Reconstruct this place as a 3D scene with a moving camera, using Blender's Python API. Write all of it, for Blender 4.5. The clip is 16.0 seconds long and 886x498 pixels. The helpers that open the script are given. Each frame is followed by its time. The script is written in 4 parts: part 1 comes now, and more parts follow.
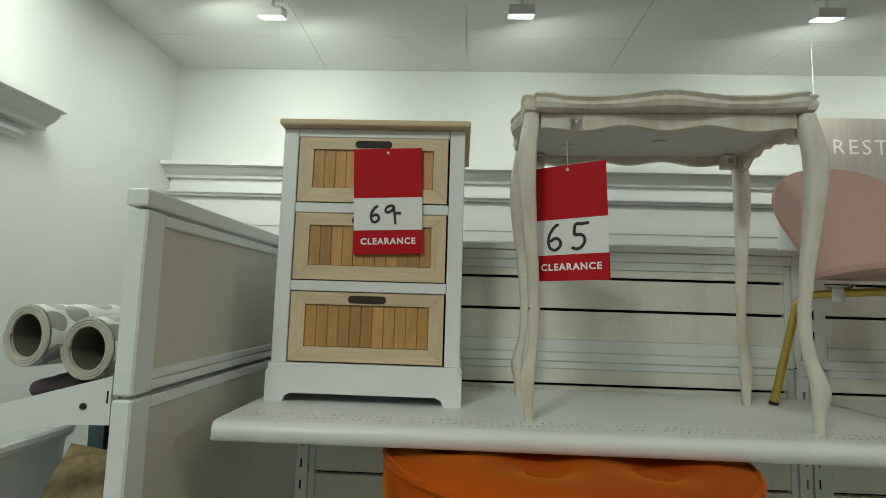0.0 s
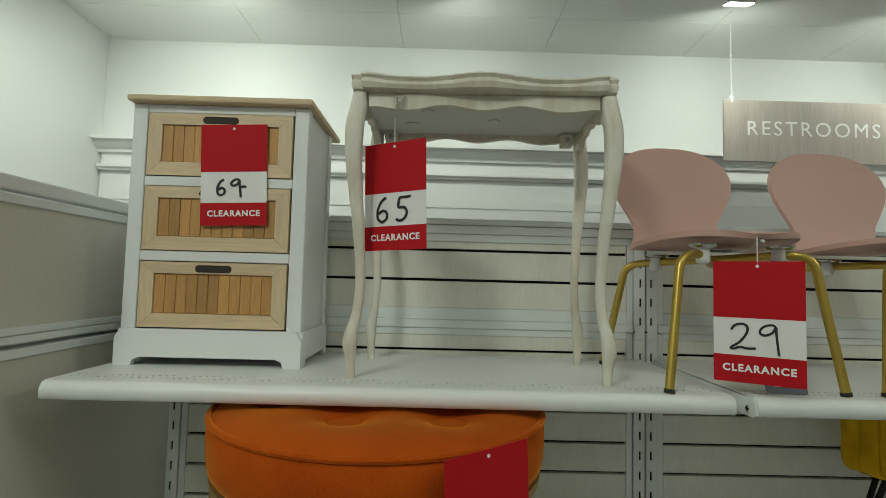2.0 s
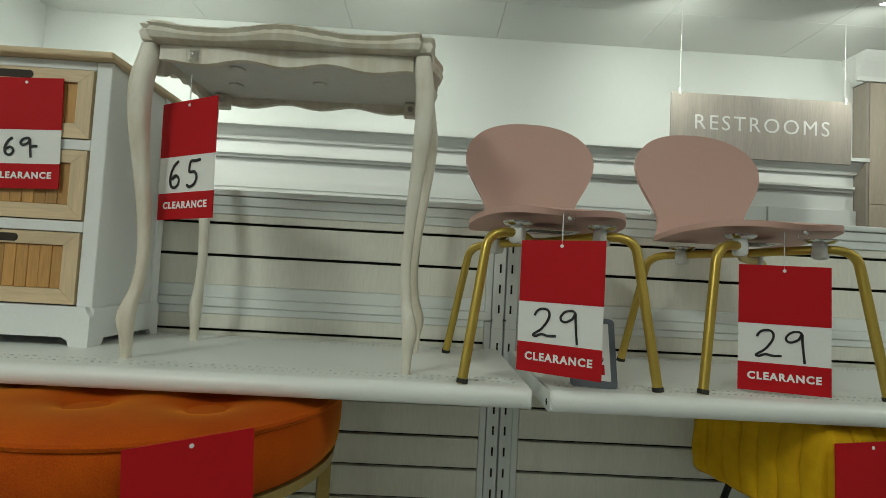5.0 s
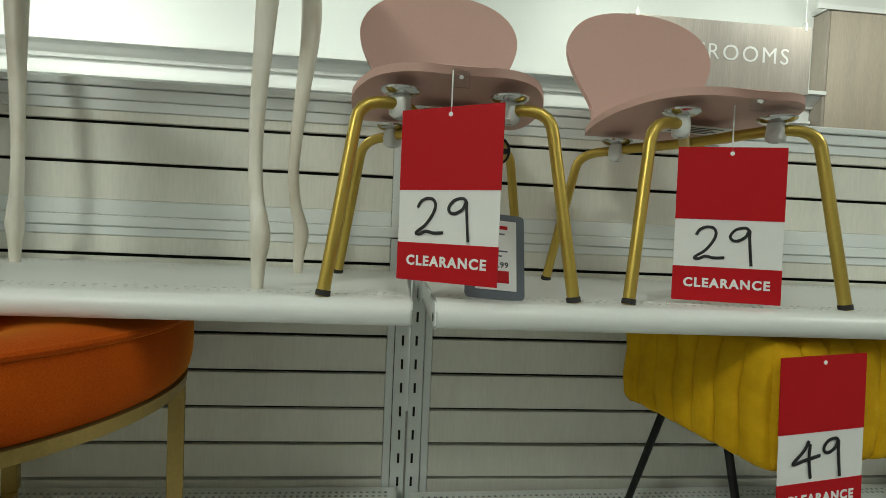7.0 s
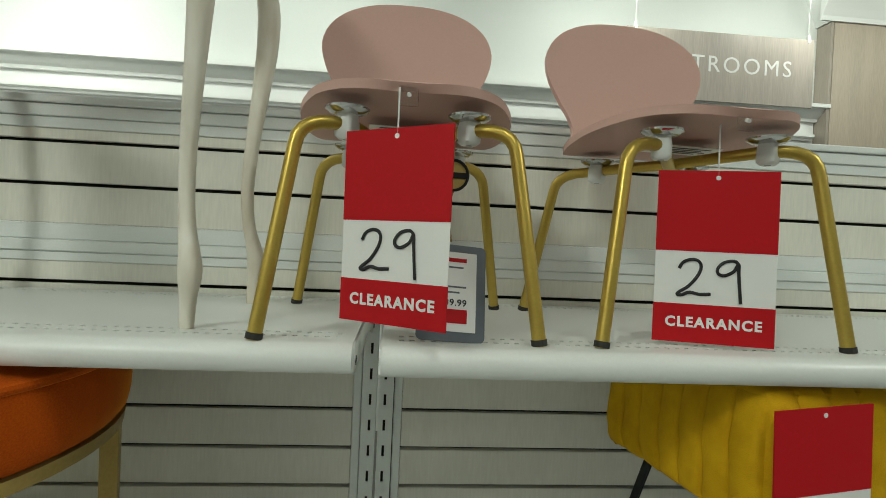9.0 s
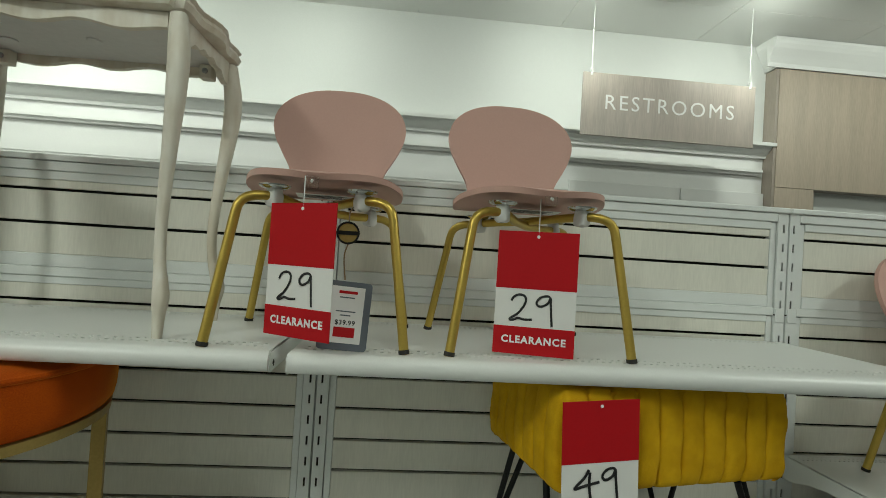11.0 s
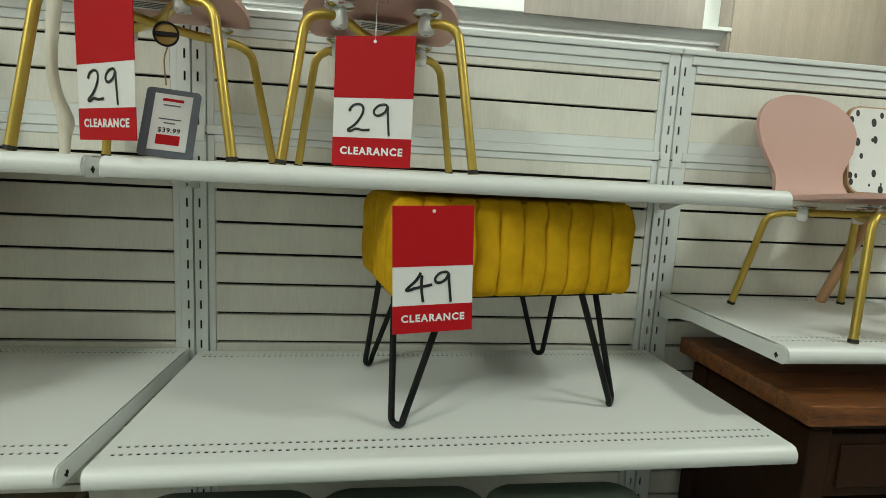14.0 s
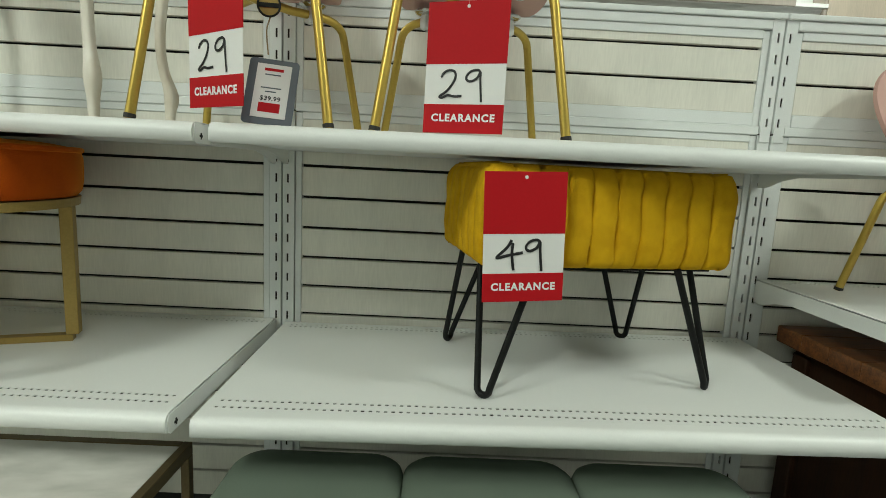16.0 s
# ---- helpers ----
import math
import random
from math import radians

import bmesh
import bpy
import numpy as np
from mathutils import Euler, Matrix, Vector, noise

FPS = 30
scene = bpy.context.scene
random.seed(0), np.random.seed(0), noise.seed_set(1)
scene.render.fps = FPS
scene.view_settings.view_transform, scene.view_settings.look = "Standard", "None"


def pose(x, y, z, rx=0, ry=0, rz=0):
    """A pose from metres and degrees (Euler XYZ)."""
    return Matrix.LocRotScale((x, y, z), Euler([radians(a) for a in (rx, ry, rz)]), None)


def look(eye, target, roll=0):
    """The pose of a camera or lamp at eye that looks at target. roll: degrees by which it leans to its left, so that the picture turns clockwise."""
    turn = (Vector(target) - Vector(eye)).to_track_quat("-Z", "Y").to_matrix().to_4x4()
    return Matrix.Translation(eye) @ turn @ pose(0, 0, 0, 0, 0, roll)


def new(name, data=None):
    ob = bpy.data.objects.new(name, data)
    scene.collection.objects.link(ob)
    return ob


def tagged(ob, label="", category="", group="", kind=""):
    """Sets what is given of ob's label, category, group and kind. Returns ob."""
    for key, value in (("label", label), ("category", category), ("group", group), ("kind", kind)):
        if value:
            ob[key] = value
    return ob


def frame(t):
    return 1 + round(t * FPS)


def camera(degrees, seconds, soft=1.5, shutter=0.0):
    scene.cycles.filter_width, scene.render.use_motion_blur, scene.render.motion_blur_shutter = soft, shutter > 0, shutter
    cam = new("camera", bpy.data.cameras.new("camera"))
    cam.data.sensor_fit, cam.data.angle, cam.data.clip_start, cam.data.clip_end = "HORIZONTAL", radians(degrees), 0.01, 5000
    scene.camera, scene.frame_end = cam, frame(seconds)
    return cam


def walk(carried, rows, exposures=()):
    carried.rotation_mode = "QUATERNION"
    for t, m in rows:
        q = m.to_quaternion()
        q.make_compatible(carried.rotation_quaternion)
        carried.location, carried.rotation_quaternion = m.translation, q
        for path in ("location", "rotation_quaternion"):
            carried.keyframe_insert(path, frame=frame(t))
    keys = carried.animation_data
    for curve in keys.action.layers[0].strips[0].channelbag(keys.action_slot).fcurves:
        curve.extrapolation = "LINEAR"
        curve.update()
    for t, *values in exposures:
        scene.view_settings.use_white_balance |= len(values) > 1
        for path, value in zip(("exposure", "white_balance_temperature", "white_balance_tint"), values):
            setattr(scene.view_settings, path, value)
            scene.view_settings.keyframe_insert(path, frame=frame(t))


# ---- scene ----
cam = camera(81.9, 16.0, soft=0.4)
PATH = [
    (0, (-0.844, -1.296, 1.396), (-0.924, 0.692, 1.601), 1.7),
    (0.5, (-0.743, -1.362, 1.392), (-0.824, 0.625, 1.607), 2.1),
    (1, (-0.671, -1.365, 1.385), (-0.739, 0.627, 1.553), 2.1),
    (1.5, (-0.603, -1.364, 1.379), (-0.621, 0.631, 1.522), 2.1),
    (2, (-0.557, -1.361, 1.384), (-0.536, 0.635, 1.506), 1.5),
    (2.5, (-0.535, -1.346, 1.379), (-0.484, 0.649, 1.496), 1.0),
    (3, (-0.484, -1.267, 1.367), (-0.365, 0.723, 1.527), 0.5),
    (5.5, (-0.127, -1.278, 1.366), (-0.088, 0.721, 1.424), 3.4),
    (6, (-0.077, -1.28, 1.326), (-0.017, 0.719, 1.33), 2.5),
    (6.5, (-0.049, -1.216, 1.298), (0.072, 0.78, 1.249), 2.2),
    (7, (-0.039, -1.08, 1.28), (0.148, 0.91, 1.204), 2.5),
    (7.5, (-0.031, -0.961, 1.279), (0.181, 1.027, 1.215), 1.8),
    (8, (-0.024, -0.906, 1.284), (0.194, 1.081, 1.232), 1.5),
    (10.5, (0.16, -1.269, 1.352), (0.228, 0.73, 1.365), 4.8),
    (11, (0.186, -1.29, 1.357), (0.352, 0.703, 1.393), 3.5),
    (11.5, (0.196, -1.273, 1.349), (0.473, 0.708, 1.393), 3.1),
    (12, (0.23, -1.287, 1.315), (0.532, 0.69, 1.319), 4.1),
    (12.5, (0.311, -1.299, 1.279), (0.575, 0.683, 1.21), 5.3),
    (13, (0.385, -1.308, 1.247), (0.633, 0.673, 1.135), 4.8),
    (13.5, (0.434, -1.312, 1.216), (0.7, 0.662, 1.037), 3.7),
    (14, (0.447, -1.311, 1.179), (0.702, 0.654, 0.908), 2.9),
    (14.5, (0.454, -1.294, 1.133), (0.666, 0.667, 0.799), 2.9),
    (15, (0.45, -1.287, 1.13), (0.614, 0.676, 0.786), 3.2),
    (15.5, (0.43, -1.29, 1.127), (0.535, 0.681, 0.8), 3.1),
    (16, (0.395, -1.305, 1.125), (0.424, 0.673, 0.83), 2.9),

]
EXPOSURE = [(0.0, -0.13), (3.0, -0.02), (5.5, -0.06), (7.0, 0.27), (8.0, 0.42), (10.5, 0.09), (12.5, 0.2), (14.5, 0.64), (16.0, 0.68)]
walk(cam, [(t, look(eye, target, roll)) for t, eye, target, roll in PATH], EXPOSURE)

# ------------------------------------------------------------------ world and lamps
world = bpy.data.worlds.new("store_world")
scene.world = world
world.use_nodes = True
world.node_tree.nodes["Background"].inputs["Color"].default_value = (0.9, 1.0, 0.95, 1)
world.node_tree.nodes["Background"].inputs["Strength"].default_value = 0.02


def area_lamp(name, place, aim, size, watts, colour=(0.92, 1.0, 0.885), spread=180):
    data = bpy.data.lights.new(name, "AREA")
    data.shape, data.size, data.energy, data.color = "SQUARE" if size > 0.4 else "DISK", size, watts, colour
    data.spread = radians(spread)
    ob = new(name, data)
    ob.matrix_world = look(place, aim)
    return ob


AISLE_W, WASH_W = 20.5, 4.1
AISLE = [(-1.8, -2.6, 2.05), (-2.4, 0.75, 0.75), (2.9, -1.4, 1.3), (5.2, -1.6, 0.5), (0.4, -2.0, 0.4), (-2.2, -4.3, 0.15), (2.9, -4.3, 0.3)]
WASH = [(-2.42, 1.3), (-2.0, 1.5), (-0.55, 1.47), (1.15, 1.48), (2.35, 1.45), (3.6, 1.2)]
for lx, ly, power in AISLE:
    area_lamp("aisle_lamp", (lx, ly, 3.128), (lx, ly, 0), 0.56, AISLE_W * power)
for lx, ly in WASH:
    area_lamp("wash_lamp", (lx + 0.03, ly + 0.085, 2.955), (lx + 0.35, 2.45, 2.1), 0.1, WASH_W * (1.3 if lx > 1 else 1.05))


# ------------------------------------------------------------------ materials
def material(name, colour, rough=0.5, metal=0.0, vary=0.06, scale=6.0, grain=60.0, bump=0.15, stretch=(1, 1, 1), dark=None,
             per_piece=0.0, coat=0.0, sheen=0.0, transmission=0.0, bump_mm=0.6, spec=0.5):
    """Colour with large stains and fine grain, roughness that varies, and a fine relief."""
    m = bpy.data.materials.new(name)
    m.use_nodes = True
    nt = m.node_tree
    n, l = nt.nodes, nt.links
    b = n["Principled BSDF"]
    b.inputs["Roughness"].default_value, b.inputs["Metallic"].default_value = rough, metal
    b.inputs["Coat Weight"].default_value = coat
    b.inputs["Specular IOR Level"].default_value = spec
    b.inputs["Sheen Weight"].default_value = sheen
    b.inputs["Transmission Weight"].default_value = transmission
    tc = n.new("ShaderNodeTexCoord")
    mp = n.new("ShaderNodeMapping")
    mp.inputs["Scale"].default_value = stretch
    l.new(tc.outputs["Object"], mp.inputs["Vector"])
    big, fine = n.new("ShaderNodeTexNoise"), n.new("ShaderNodeTexNoise")
    big.inputs["Scale"].default_value, fine.inputs["Scale"].default_value = scale, grain
    big.inputs["Detail"].default_value = fine.inputs["Detail"].default_value = 4
    add = n.new("ShaderNodeVectorMath")
    add.operation = "ADD"
    info = n.new("ShaderNodeObjectInfo")
    l.new(mp.outputs["Vector"], add.inputs[0])
    if per_piece:
        l.new(info.outputs["Random"], add.inputs[1])
        mul = n.new("ShaderNodeVectorMath")
        mul.operation = "SCALE"
        mul.inputs["Scale"].default_value = 37.0
        comb = n.new("ShaderNodeCombineXYZ")
        l.new(info.outputs["Random"], comb.inputs[0])
        l.new(info.outputs["Random"], comb.inputs[2])
        l.new(comb.outputs[0], mul.inputs[0])
        l.new(mul.outputs[0], add.inputs[1])
    for t in (big, fine):
        l.new(add.outputs[0], t.inputs["Vector"])
    mix = n.new("ShaderNodeMix")
    mix.data_type = "RGBA"
    low = dark or tuple(c * (1 - 2.2 * vary) for c in colour)
    mix.inputs["A"].default_value, mix.inputs["B"].default_value = (*low, 1), (*colour, 1)
    s = n.new("ShaderNodeMath")
    s.operation = "MULTIPLY_ADD"
    s.inputs[1].default_value = 0.5
    l.new(fine.outputs["Fac"], s.inputs[0])
    h = n.new("ShaderNodeMath")
    h.operation = "MULTIPLY"
    h.inputs[1].default_value = 0.5
    l.new(big.outputs["Fac"], h.inputs[0])
    l.new(h.outputs[0], s.inputs[2])
    ramp = n.new("ShaderNodeMapRange")
    ramp.inputs["From Min"].default_value, ramp.inputs["From Max"].default_value = 0.33, 0.62
    l.new(s.outputs[0], ramp.inputs["Value"])
    l.new(ramp.outputs[0], mix.inputs["Factor"])
    out = mix.outputs["Result"]
    if per_piece:
        hsv = n.new("ShaderNodeHueSaturation")
        val = n.new("ShaderNodeMapRange")
        val.inputs["To Min"].default_value, val.inputs["To Max"].default_value = 1 - per_piece, 1 + per_piece
        l.new(info.outputs["Random"], val.inputs["Value"])
        l.new(val.outputs[0], hsv.inputs["Value"])
        l.new(out, hsv.inputs["Color"])
        out = hsv.outputs["Color"]
    l.new(out, b.inputs["Base Color"])
    rr = n.new("ShaderNodeMapRange")
    rr.inputs["To Min"].default_value, rr.inputs["To Max"].default_value = max(0.03, rough - 0.07), min(1, rough + 0.08)
    l.new(big.outputs["Fac"], rr.inputs["Value"])
    l.new(rr.outputs[0], b.inputs["Roughness"])
    bp = n.new("ShaderNodeBump")
    bp.inputs["Strength"].default_value, bp.inputs["Distance"].default_value = bump, bump_mm / 1000
    l.new(fine.outputs["Fac"], bp.inputs["Height"])
    l.new(bp.outputs[0], b.inputs["Normal"])
    return m


def glow(name, colour, strength):
    m = bpy.data.materials.new(name)
    m.use_nodes = True
    b = m.node_tree.nodes["Principled BSDF"]
    b.inputs["Base Color"].default_value = (*colour, 1)
    b.inputs["Emission Color"].default_value = (*colour, 1)
    b.inputs["Emission Strength"].default_value = strength
    return m


def clear(name, tint=(0.95, 0.97, 0.96)):
    m = bpy.data.materials.new(name)
    m.use_nodes = True
    b = m.node_tree.nodes["Principled BSDF"]
    b.inputs["Base Color"].default_value = (*tint, 1)
    b.inputs["Roughness"].default_value, b.inputs["IOR"].default_value = 0.08, 1.4
    b.inputs["Transmission Weight"].default_value = 1.0
    return m


STEEL = material("white_powder_coat", (0.76, 0.78, 0.755), 0.38, vary=0.025, scale=2.5, grain=400, bump=0.12, bump_mm=0.2)
UPRIGHT = material("upright_paint", (0.77, 0.8, 0.785), 0.4, vary=0.03, scale=4, grain=300, bump=0.1, bump_mm=0.2)
SLAT = material("bleached_wood_laminate", (0.79, 0.775, 0.69), 0.5, vary=0.05, scale=2.2, grain=30, bump=0.05, stretch=(9, 4, 1.0), per_piece=0.02)
# Near-black that stands in for shade inside gaps, slots and holes; also the arm bolt.
GROOVE = material("groove_shade_black", (0.045, 0.045, 0.04), 0.8, spec=0.1)
WALLP = material("wall_paint", (0.8, 0.82, 0.795), 0.7, vary=0.02, scale=0.8, grain=150, bump=0.1)
TRIM = material("trim_paint", (0.82, 0.83, 0.81), 0.45, vary=0.015, scale=1, grain=120, bump=0.05)
CEIL = material("ceiling_tile", (0.81, 0.82, 0.79), 0.9, vary=0.03, scale=1.3, grain=220, bump=0.4, bump_mm=1.0)
FLOOR = material("vinyl_floor", (0.13, 0.124, 0.113), 0.35, vary=0.08, scale=1.5, grain=40, bump=0.05)
CABWHITE = material("cabinet_white_paint", (0.8, 0.815, 0.81), 0.4, vary=0.02, scale=5, grain=160, bump=0.12, bump_mm=0.3)
PINE = material("pale_pine", (0.74, 0.57, 0.36), 0.5, vary=0.1, scale=3, grain=22, stretch=(1, 6, 11), bump=0.15, per_piece=0.05)
PINEV = material("pale_pine_upright", (0.74, 0.57, 0.36), 0.5, vary=0.1, scale=3, grain=22, stretch=(11, 6, 1), bump=0.15, per_piece=0.05)
PAULOWNIA = material("honey_wood_slats", (0.56, 0.3, 0.095), 0.5, vary=0.14, scale=3, grain=30, stretch=(10, 5, 1), bump=0.2, per_piece=0.2)
# Near-black for the shade inside the drawer grips.
HOLE = material("handle_shadow_wood", (0.03, 0.02, 0.012), 0.7)
ANTIQUE = material("antique_cream_paint", (0.75, 0.72, 0.635), 0.42, vary=0.08, scale=7, grain=45, bump=0.25, stretch=(1, 1, 0.3), dark=(0.57, 0.505, 0.39))
UNDER = material("table_underside", (0.66, 0.655, 0.63), 0.6, vary=0.04, scale=5, grain=80)
PINK = material("dusty_pink_lacquer", (0.6, 0.375, 0.32), 0.5, spec=0.3, vary=0.02, scale=4, grain=220, bump=0.04, bump_mm=0.2)
PINKEDGE = material("pink_plywood_edge", (0.6, 0.33, 0.28), 0.45, vary=0.06, scale=8, grain=80)
GOLD = material("satin_gold_paint", (0.56, 0.4, 0.085), 0.34, metal=0.75, vary=0.06, scale=12, grain=300, bump=0.06, bump_mm=0.2)
BRASS = material("brushed_brass", (0.44, 0.31, 0.1), 0.4, metal=0.7, vary=0.08, scale=6, grain=200, bump=0.05)
BLACKM = material("black_metal", (0.006, 0.0065, 0.006), 0.5, spec=0.25, vary=0.1, scale=10, grain=200)
RUBBER = material("black_rubber", (0.02, 0.018, 0.016), 0.7)
PLASTIC = material("white_plastic", (0.75, 0.76, 0.74), 0.3, vary=0.02)
CHROME = material("chrome", (0.6, 0.61, 0.61), 0.15, metal=1.0, vary=0.02)
GREYM = material("zinc_disc", (0.42, 0.43, 0.43), 0.3, metal=0.8)
ORANGE = material("orange_velvet", (0.5, 0.085, 0.003), 0.85, sheen=1.0, vary=0.08, scale=9, grain=500, bump=0.3, spec=0.12, dark=(0.32, 0.04, 0.002))
ORANGE.node_tree.nodes["Principled BSDF"].inputs["Sheen Tint"].default_value = (1.0, 0.4, 0.05, 1)
ORANGE.node_tree.nodes["Principled BSDF"].inputs["Sheen Roughness"].default_value = 0.32
MUSTARD = material("mustard_plush", (0.72, 0.42, 0.012), 0.8, vary=0.1, scale=26, grain=800, bump=0.6, spec=0.1, dark=(0.5, 0.265, 0.004), bump_mm=1.2)
SAGE = material("sage_velvet", (0.135, 0.17, 0.132), 0.75, vary=0.06, scale=4, grain=500, bump=0.3, spec=0.15)
SIGNRED = material("sign_red_card", (0.5, 0.008, 0.013), 0.6, spec=0.18, vary=0.03, scale=5, grain=200, bump=0.05)
SIGNWHITE = material("sign_white_card", (0.82, 0.82, 0.8), 0.45, vary=0.01, scale=5, grain=200, bump=0.04)
INK = material("black_marker_ink", (0.012, 0.012, 0.014), 0.5)
LETTER = material("white_print", (0.85, 0.85, 0.83), 0.5, vary=0.01)
TAGGREY = material("slate_card", (0.11, 0.13, 0.155), 0.5, vary=0.05)
TWINE = material("jute_twine", (0.35, 0.25, 0.14), 0.9, vary=0.2, grain=300)
CLEAR = clear("clear_plastic")
SIGNWOOD = material("taupe_wood_sign", (0.483, 0.425, 0.374), 0.35, vary=0.1, scale=2, grain=24, stretch=(9, 3, 0.6), bump=0.06)
OAK = material("taupe_oak_panel", (0.5, 0.42, 0.33), 0.5, vary=0.09, scale=1.5, grain=22, stretch=(10, 10, 0.7), bump=0.1)
# Same oak, darkened: shade of the turned-away faces put into the colour.
OAKSHADE = material("taupe_oak_shaded", (0.36, 0.31, 0.26), 0.5, vary=0.09, scale=1.5, grain=22, stretch=(10, 10, 0.7), bump=0.1)
# Brass tone darkened to bronze: shade beneath the lower shelf put into the colour.
BRONZESHADE = material("shaded_bronze", (0.17, 0.125, 0.06), 0.4, metal=0.7, vary=0.1, scale=6, grain=200, bump=0.05)
MARBLE = material("white_marble", (0.66, 0.65, 0.6), 0.25, vary=0.1, scale=5, grain=11, stretch=(1, 2.2, 1), dark=(0.45, 0.44, 0.4), bump=0.02)
WALNUT = material("dark_walnut", (0.24, 0.085, 0.022), 0.4, vary=0.33, dark=(0.065, 0.02, 0.008), scale=6, grain=26, stretch=(1.2, 9, 9), bump=0.2, coat=0.15)
# Walnut with upright grain, darkened to paint in the shade below the top.
WALNUTSHADE = material("walnut_side_shade", (0.036, 0.0125, 0.004), 0.5, spec=0.25, vary=0.24, scale=4, grain=26, stretch=(9, 9, 1.2), bump=0.2)
LEGWOOD = material("beech_leg", (0.56, 0.32, 0.16), 0.5, vary=0.1, scale=5, grain=30, stretch=(8, 8, 1))
DIVIDER = material("divider_hardboard", (0.625, 0.6, 0.52), 0.5, vary=0.04, scale=3, grain=120)
RUGBACK = material("rug_backing", (0.55, 0.53, 0.47), 0.9, vary=0.08, grain=300, bump=0.6)
# Dark olive brown that paints the shade inside the rolled rugs.
DARKIN = material("rug_hollow_shade", (0.16, 0.145, 0.11), 0.9, vary=0.1)
PANELGLOW = glow("panel_glow", (1.0, 1.0, 0.94), 2.0)
GLOWWHITE = glow("lamp_face", (1.0, 0.98, 0.94), 14.0)
BIN = material("white_bin_plastic", (0.8, 0.82, 0.8), 0.35, vary=0.02)
TEXT_A = material("dusty_rose_cloth", (0.42, 0.2, 0.17), 0.9, vary=0.15, grain=200, bump=0.4)
TEXT_B = material("blue_grey_cloth", (0.1, 0.16, 0.17), 0.9, vary=0.15, grain=200, bump=0.4)
TEXT_D = material("plum_cloth", (0.055, 0.04, 0.045), 0.9, vary=0.15, grain=200, bump=0.4)
PILLOW = material("brown_damask", (0.36, 0.27, 0.13), 0.7, vary=0.3, scale=22, grain=60, bump=0.4, dark=(0.13, 0.085, 0.035))


def spotted(name, base, ink, scale, size, stretch=(1, 1, 1), noise_scale=0.0):
    """White lacquer with dark brush dabs, or a two-tone rug pile."""
    m = material(name, base, 0.5, vary=0.02)
    n, l = m.node_tree.nodes, m.node_tree.links
    b = n["Principled BSDF"]
    old = b.inputs["Base Color"].links[0].from_socket
    tc, mp, vo = n.new("ShaderNodeTexCoord"), n.new("ShaderNodeMapping"), n.new("ShaderNodeTexVoronoi")
    mp.inputs["Scale"].default_value = stretch
    vo.inputs["Scale"].default_value, vo.inputs["Randomness"].default_value = scale, 0.75
    l.new(tc.outputs["Object"], mp.inputs["Vector"])
    l.new(mp.outputs[0], vo.inputs["Vector"])
    src = vo.outputs["Distance"]
    if noise_scale:
        no, ad = n.new("ShaderNodeTexNoise"), n.new("ShaderNodeMath")
        no.inputs["Scale"].default_value = noise_scale
        l.new(mp.outputs[0], no.inputs["Vector"])
        ad.operation = "ADD"
        l.new(vo.outputs["Distance"], ad.inputs[0])
        l.new(no.outputs["Fac"], ad.inputs[1])
        src = ad.outputs[0]
    lt, mix = n.new("ShaderNodeMath"), n.new("ShaderNodeMix")
    lt.operation = "LESS_THAN"
    lt.inputs[1].default_value = size
    l.new(src, lt.inputs[0])
    mix.data_type = "RGBA"
    l.new(lt.outputs[0], mix.inputs["Factor"])
    l.new(old, mix.inputs["A"])
    mix.inputs["B"].default_value = (*ink, 1)
    l.new(mix.outputs["Result"], b.inputs["Base Color"])
    return m


DOTTED = spotted("white_lacquer_with_black_dabs", (0.78, 0.77, 0.74), (0.02, 0.02, 0.022), 34, 0.3, (1, 1, 0.7))
RUG = spotted("grey_and_white_rug_pile", (0.74, 0.74, 0.7), (0.33, 0.34, 0.32), 18, 0.92, (1, 1, 1), 9.0)


# ------------------------------------------------------------------ building helpers
def thing(name, place, label, category, group="", kind="", turn=0.0, tilt=0.0):
    ob = new(name)
    ob.empty_display_size = 0.05
    ob.matrix_basis = pose(*place, tilt, 0, turn)
    return tagged(ob, label, category, group, kind)


def solid(name, bm, mat, smooth=False):
    me = bpy.data.meshes.new(name)
    bmesh.ops.recalc_face_normals(bm, faces=bm.faces)
    if smooth:
        for f in bm.faces:
            f.smooth = True
    bm.to_mesh(me)
    bm.free()
    me.materials.append(mat)
    if smooth:
        me.set_sharp_from_angle(angle=radians(40))
    return me


def part(name, bm, mat, parent, label="", smooth=False, m=None):
    ob = new(name, solid(name, bm, mat, smooth))
    ob.parent = parent
    if m is not None:
        ob.matrix_basis = m
    return tagged(ob, label)


def shared(name, mesh, parent, m, label=""):
    ob = new(name, mesh)
    ob.parent = parent
    ob.matrix_basis = m
    return tagged(ob, label)


def setting(name, bm, mat, label, category, smooth=False):
    return tagged(new(name, solid(name, bm, mat, smooth)), label, category, kind="structure")


def box(bm, x0, x1, y0, y1, z0, z1, bevel=0.0, seg=1):
    r = bmesh.ops.create_cube(bm, size=1, matrix=Matrix.Translation(((x0 + x1) / 2, (y0 + y1) / 2, (z0 + z1) / 2))
                              @ Matrix.Diagonal((x1 - x0, y1 - y0, z1 - z0, 1)))
    if bevel:
        es = list({e for v in r["verts"] for e in v.link_edges})
        bmesh.ops.bevel(bm, geom=es, offset=bevel, segments=seg, affect="EDGES", profile=0.5)
    return bm


def block(x0, x1, y0, y1, z0, z1, bevel=0.0, seg=1):
    return box(bmesh.new(), x0, x1, y0, y1, z0, z1, bevel, seg)


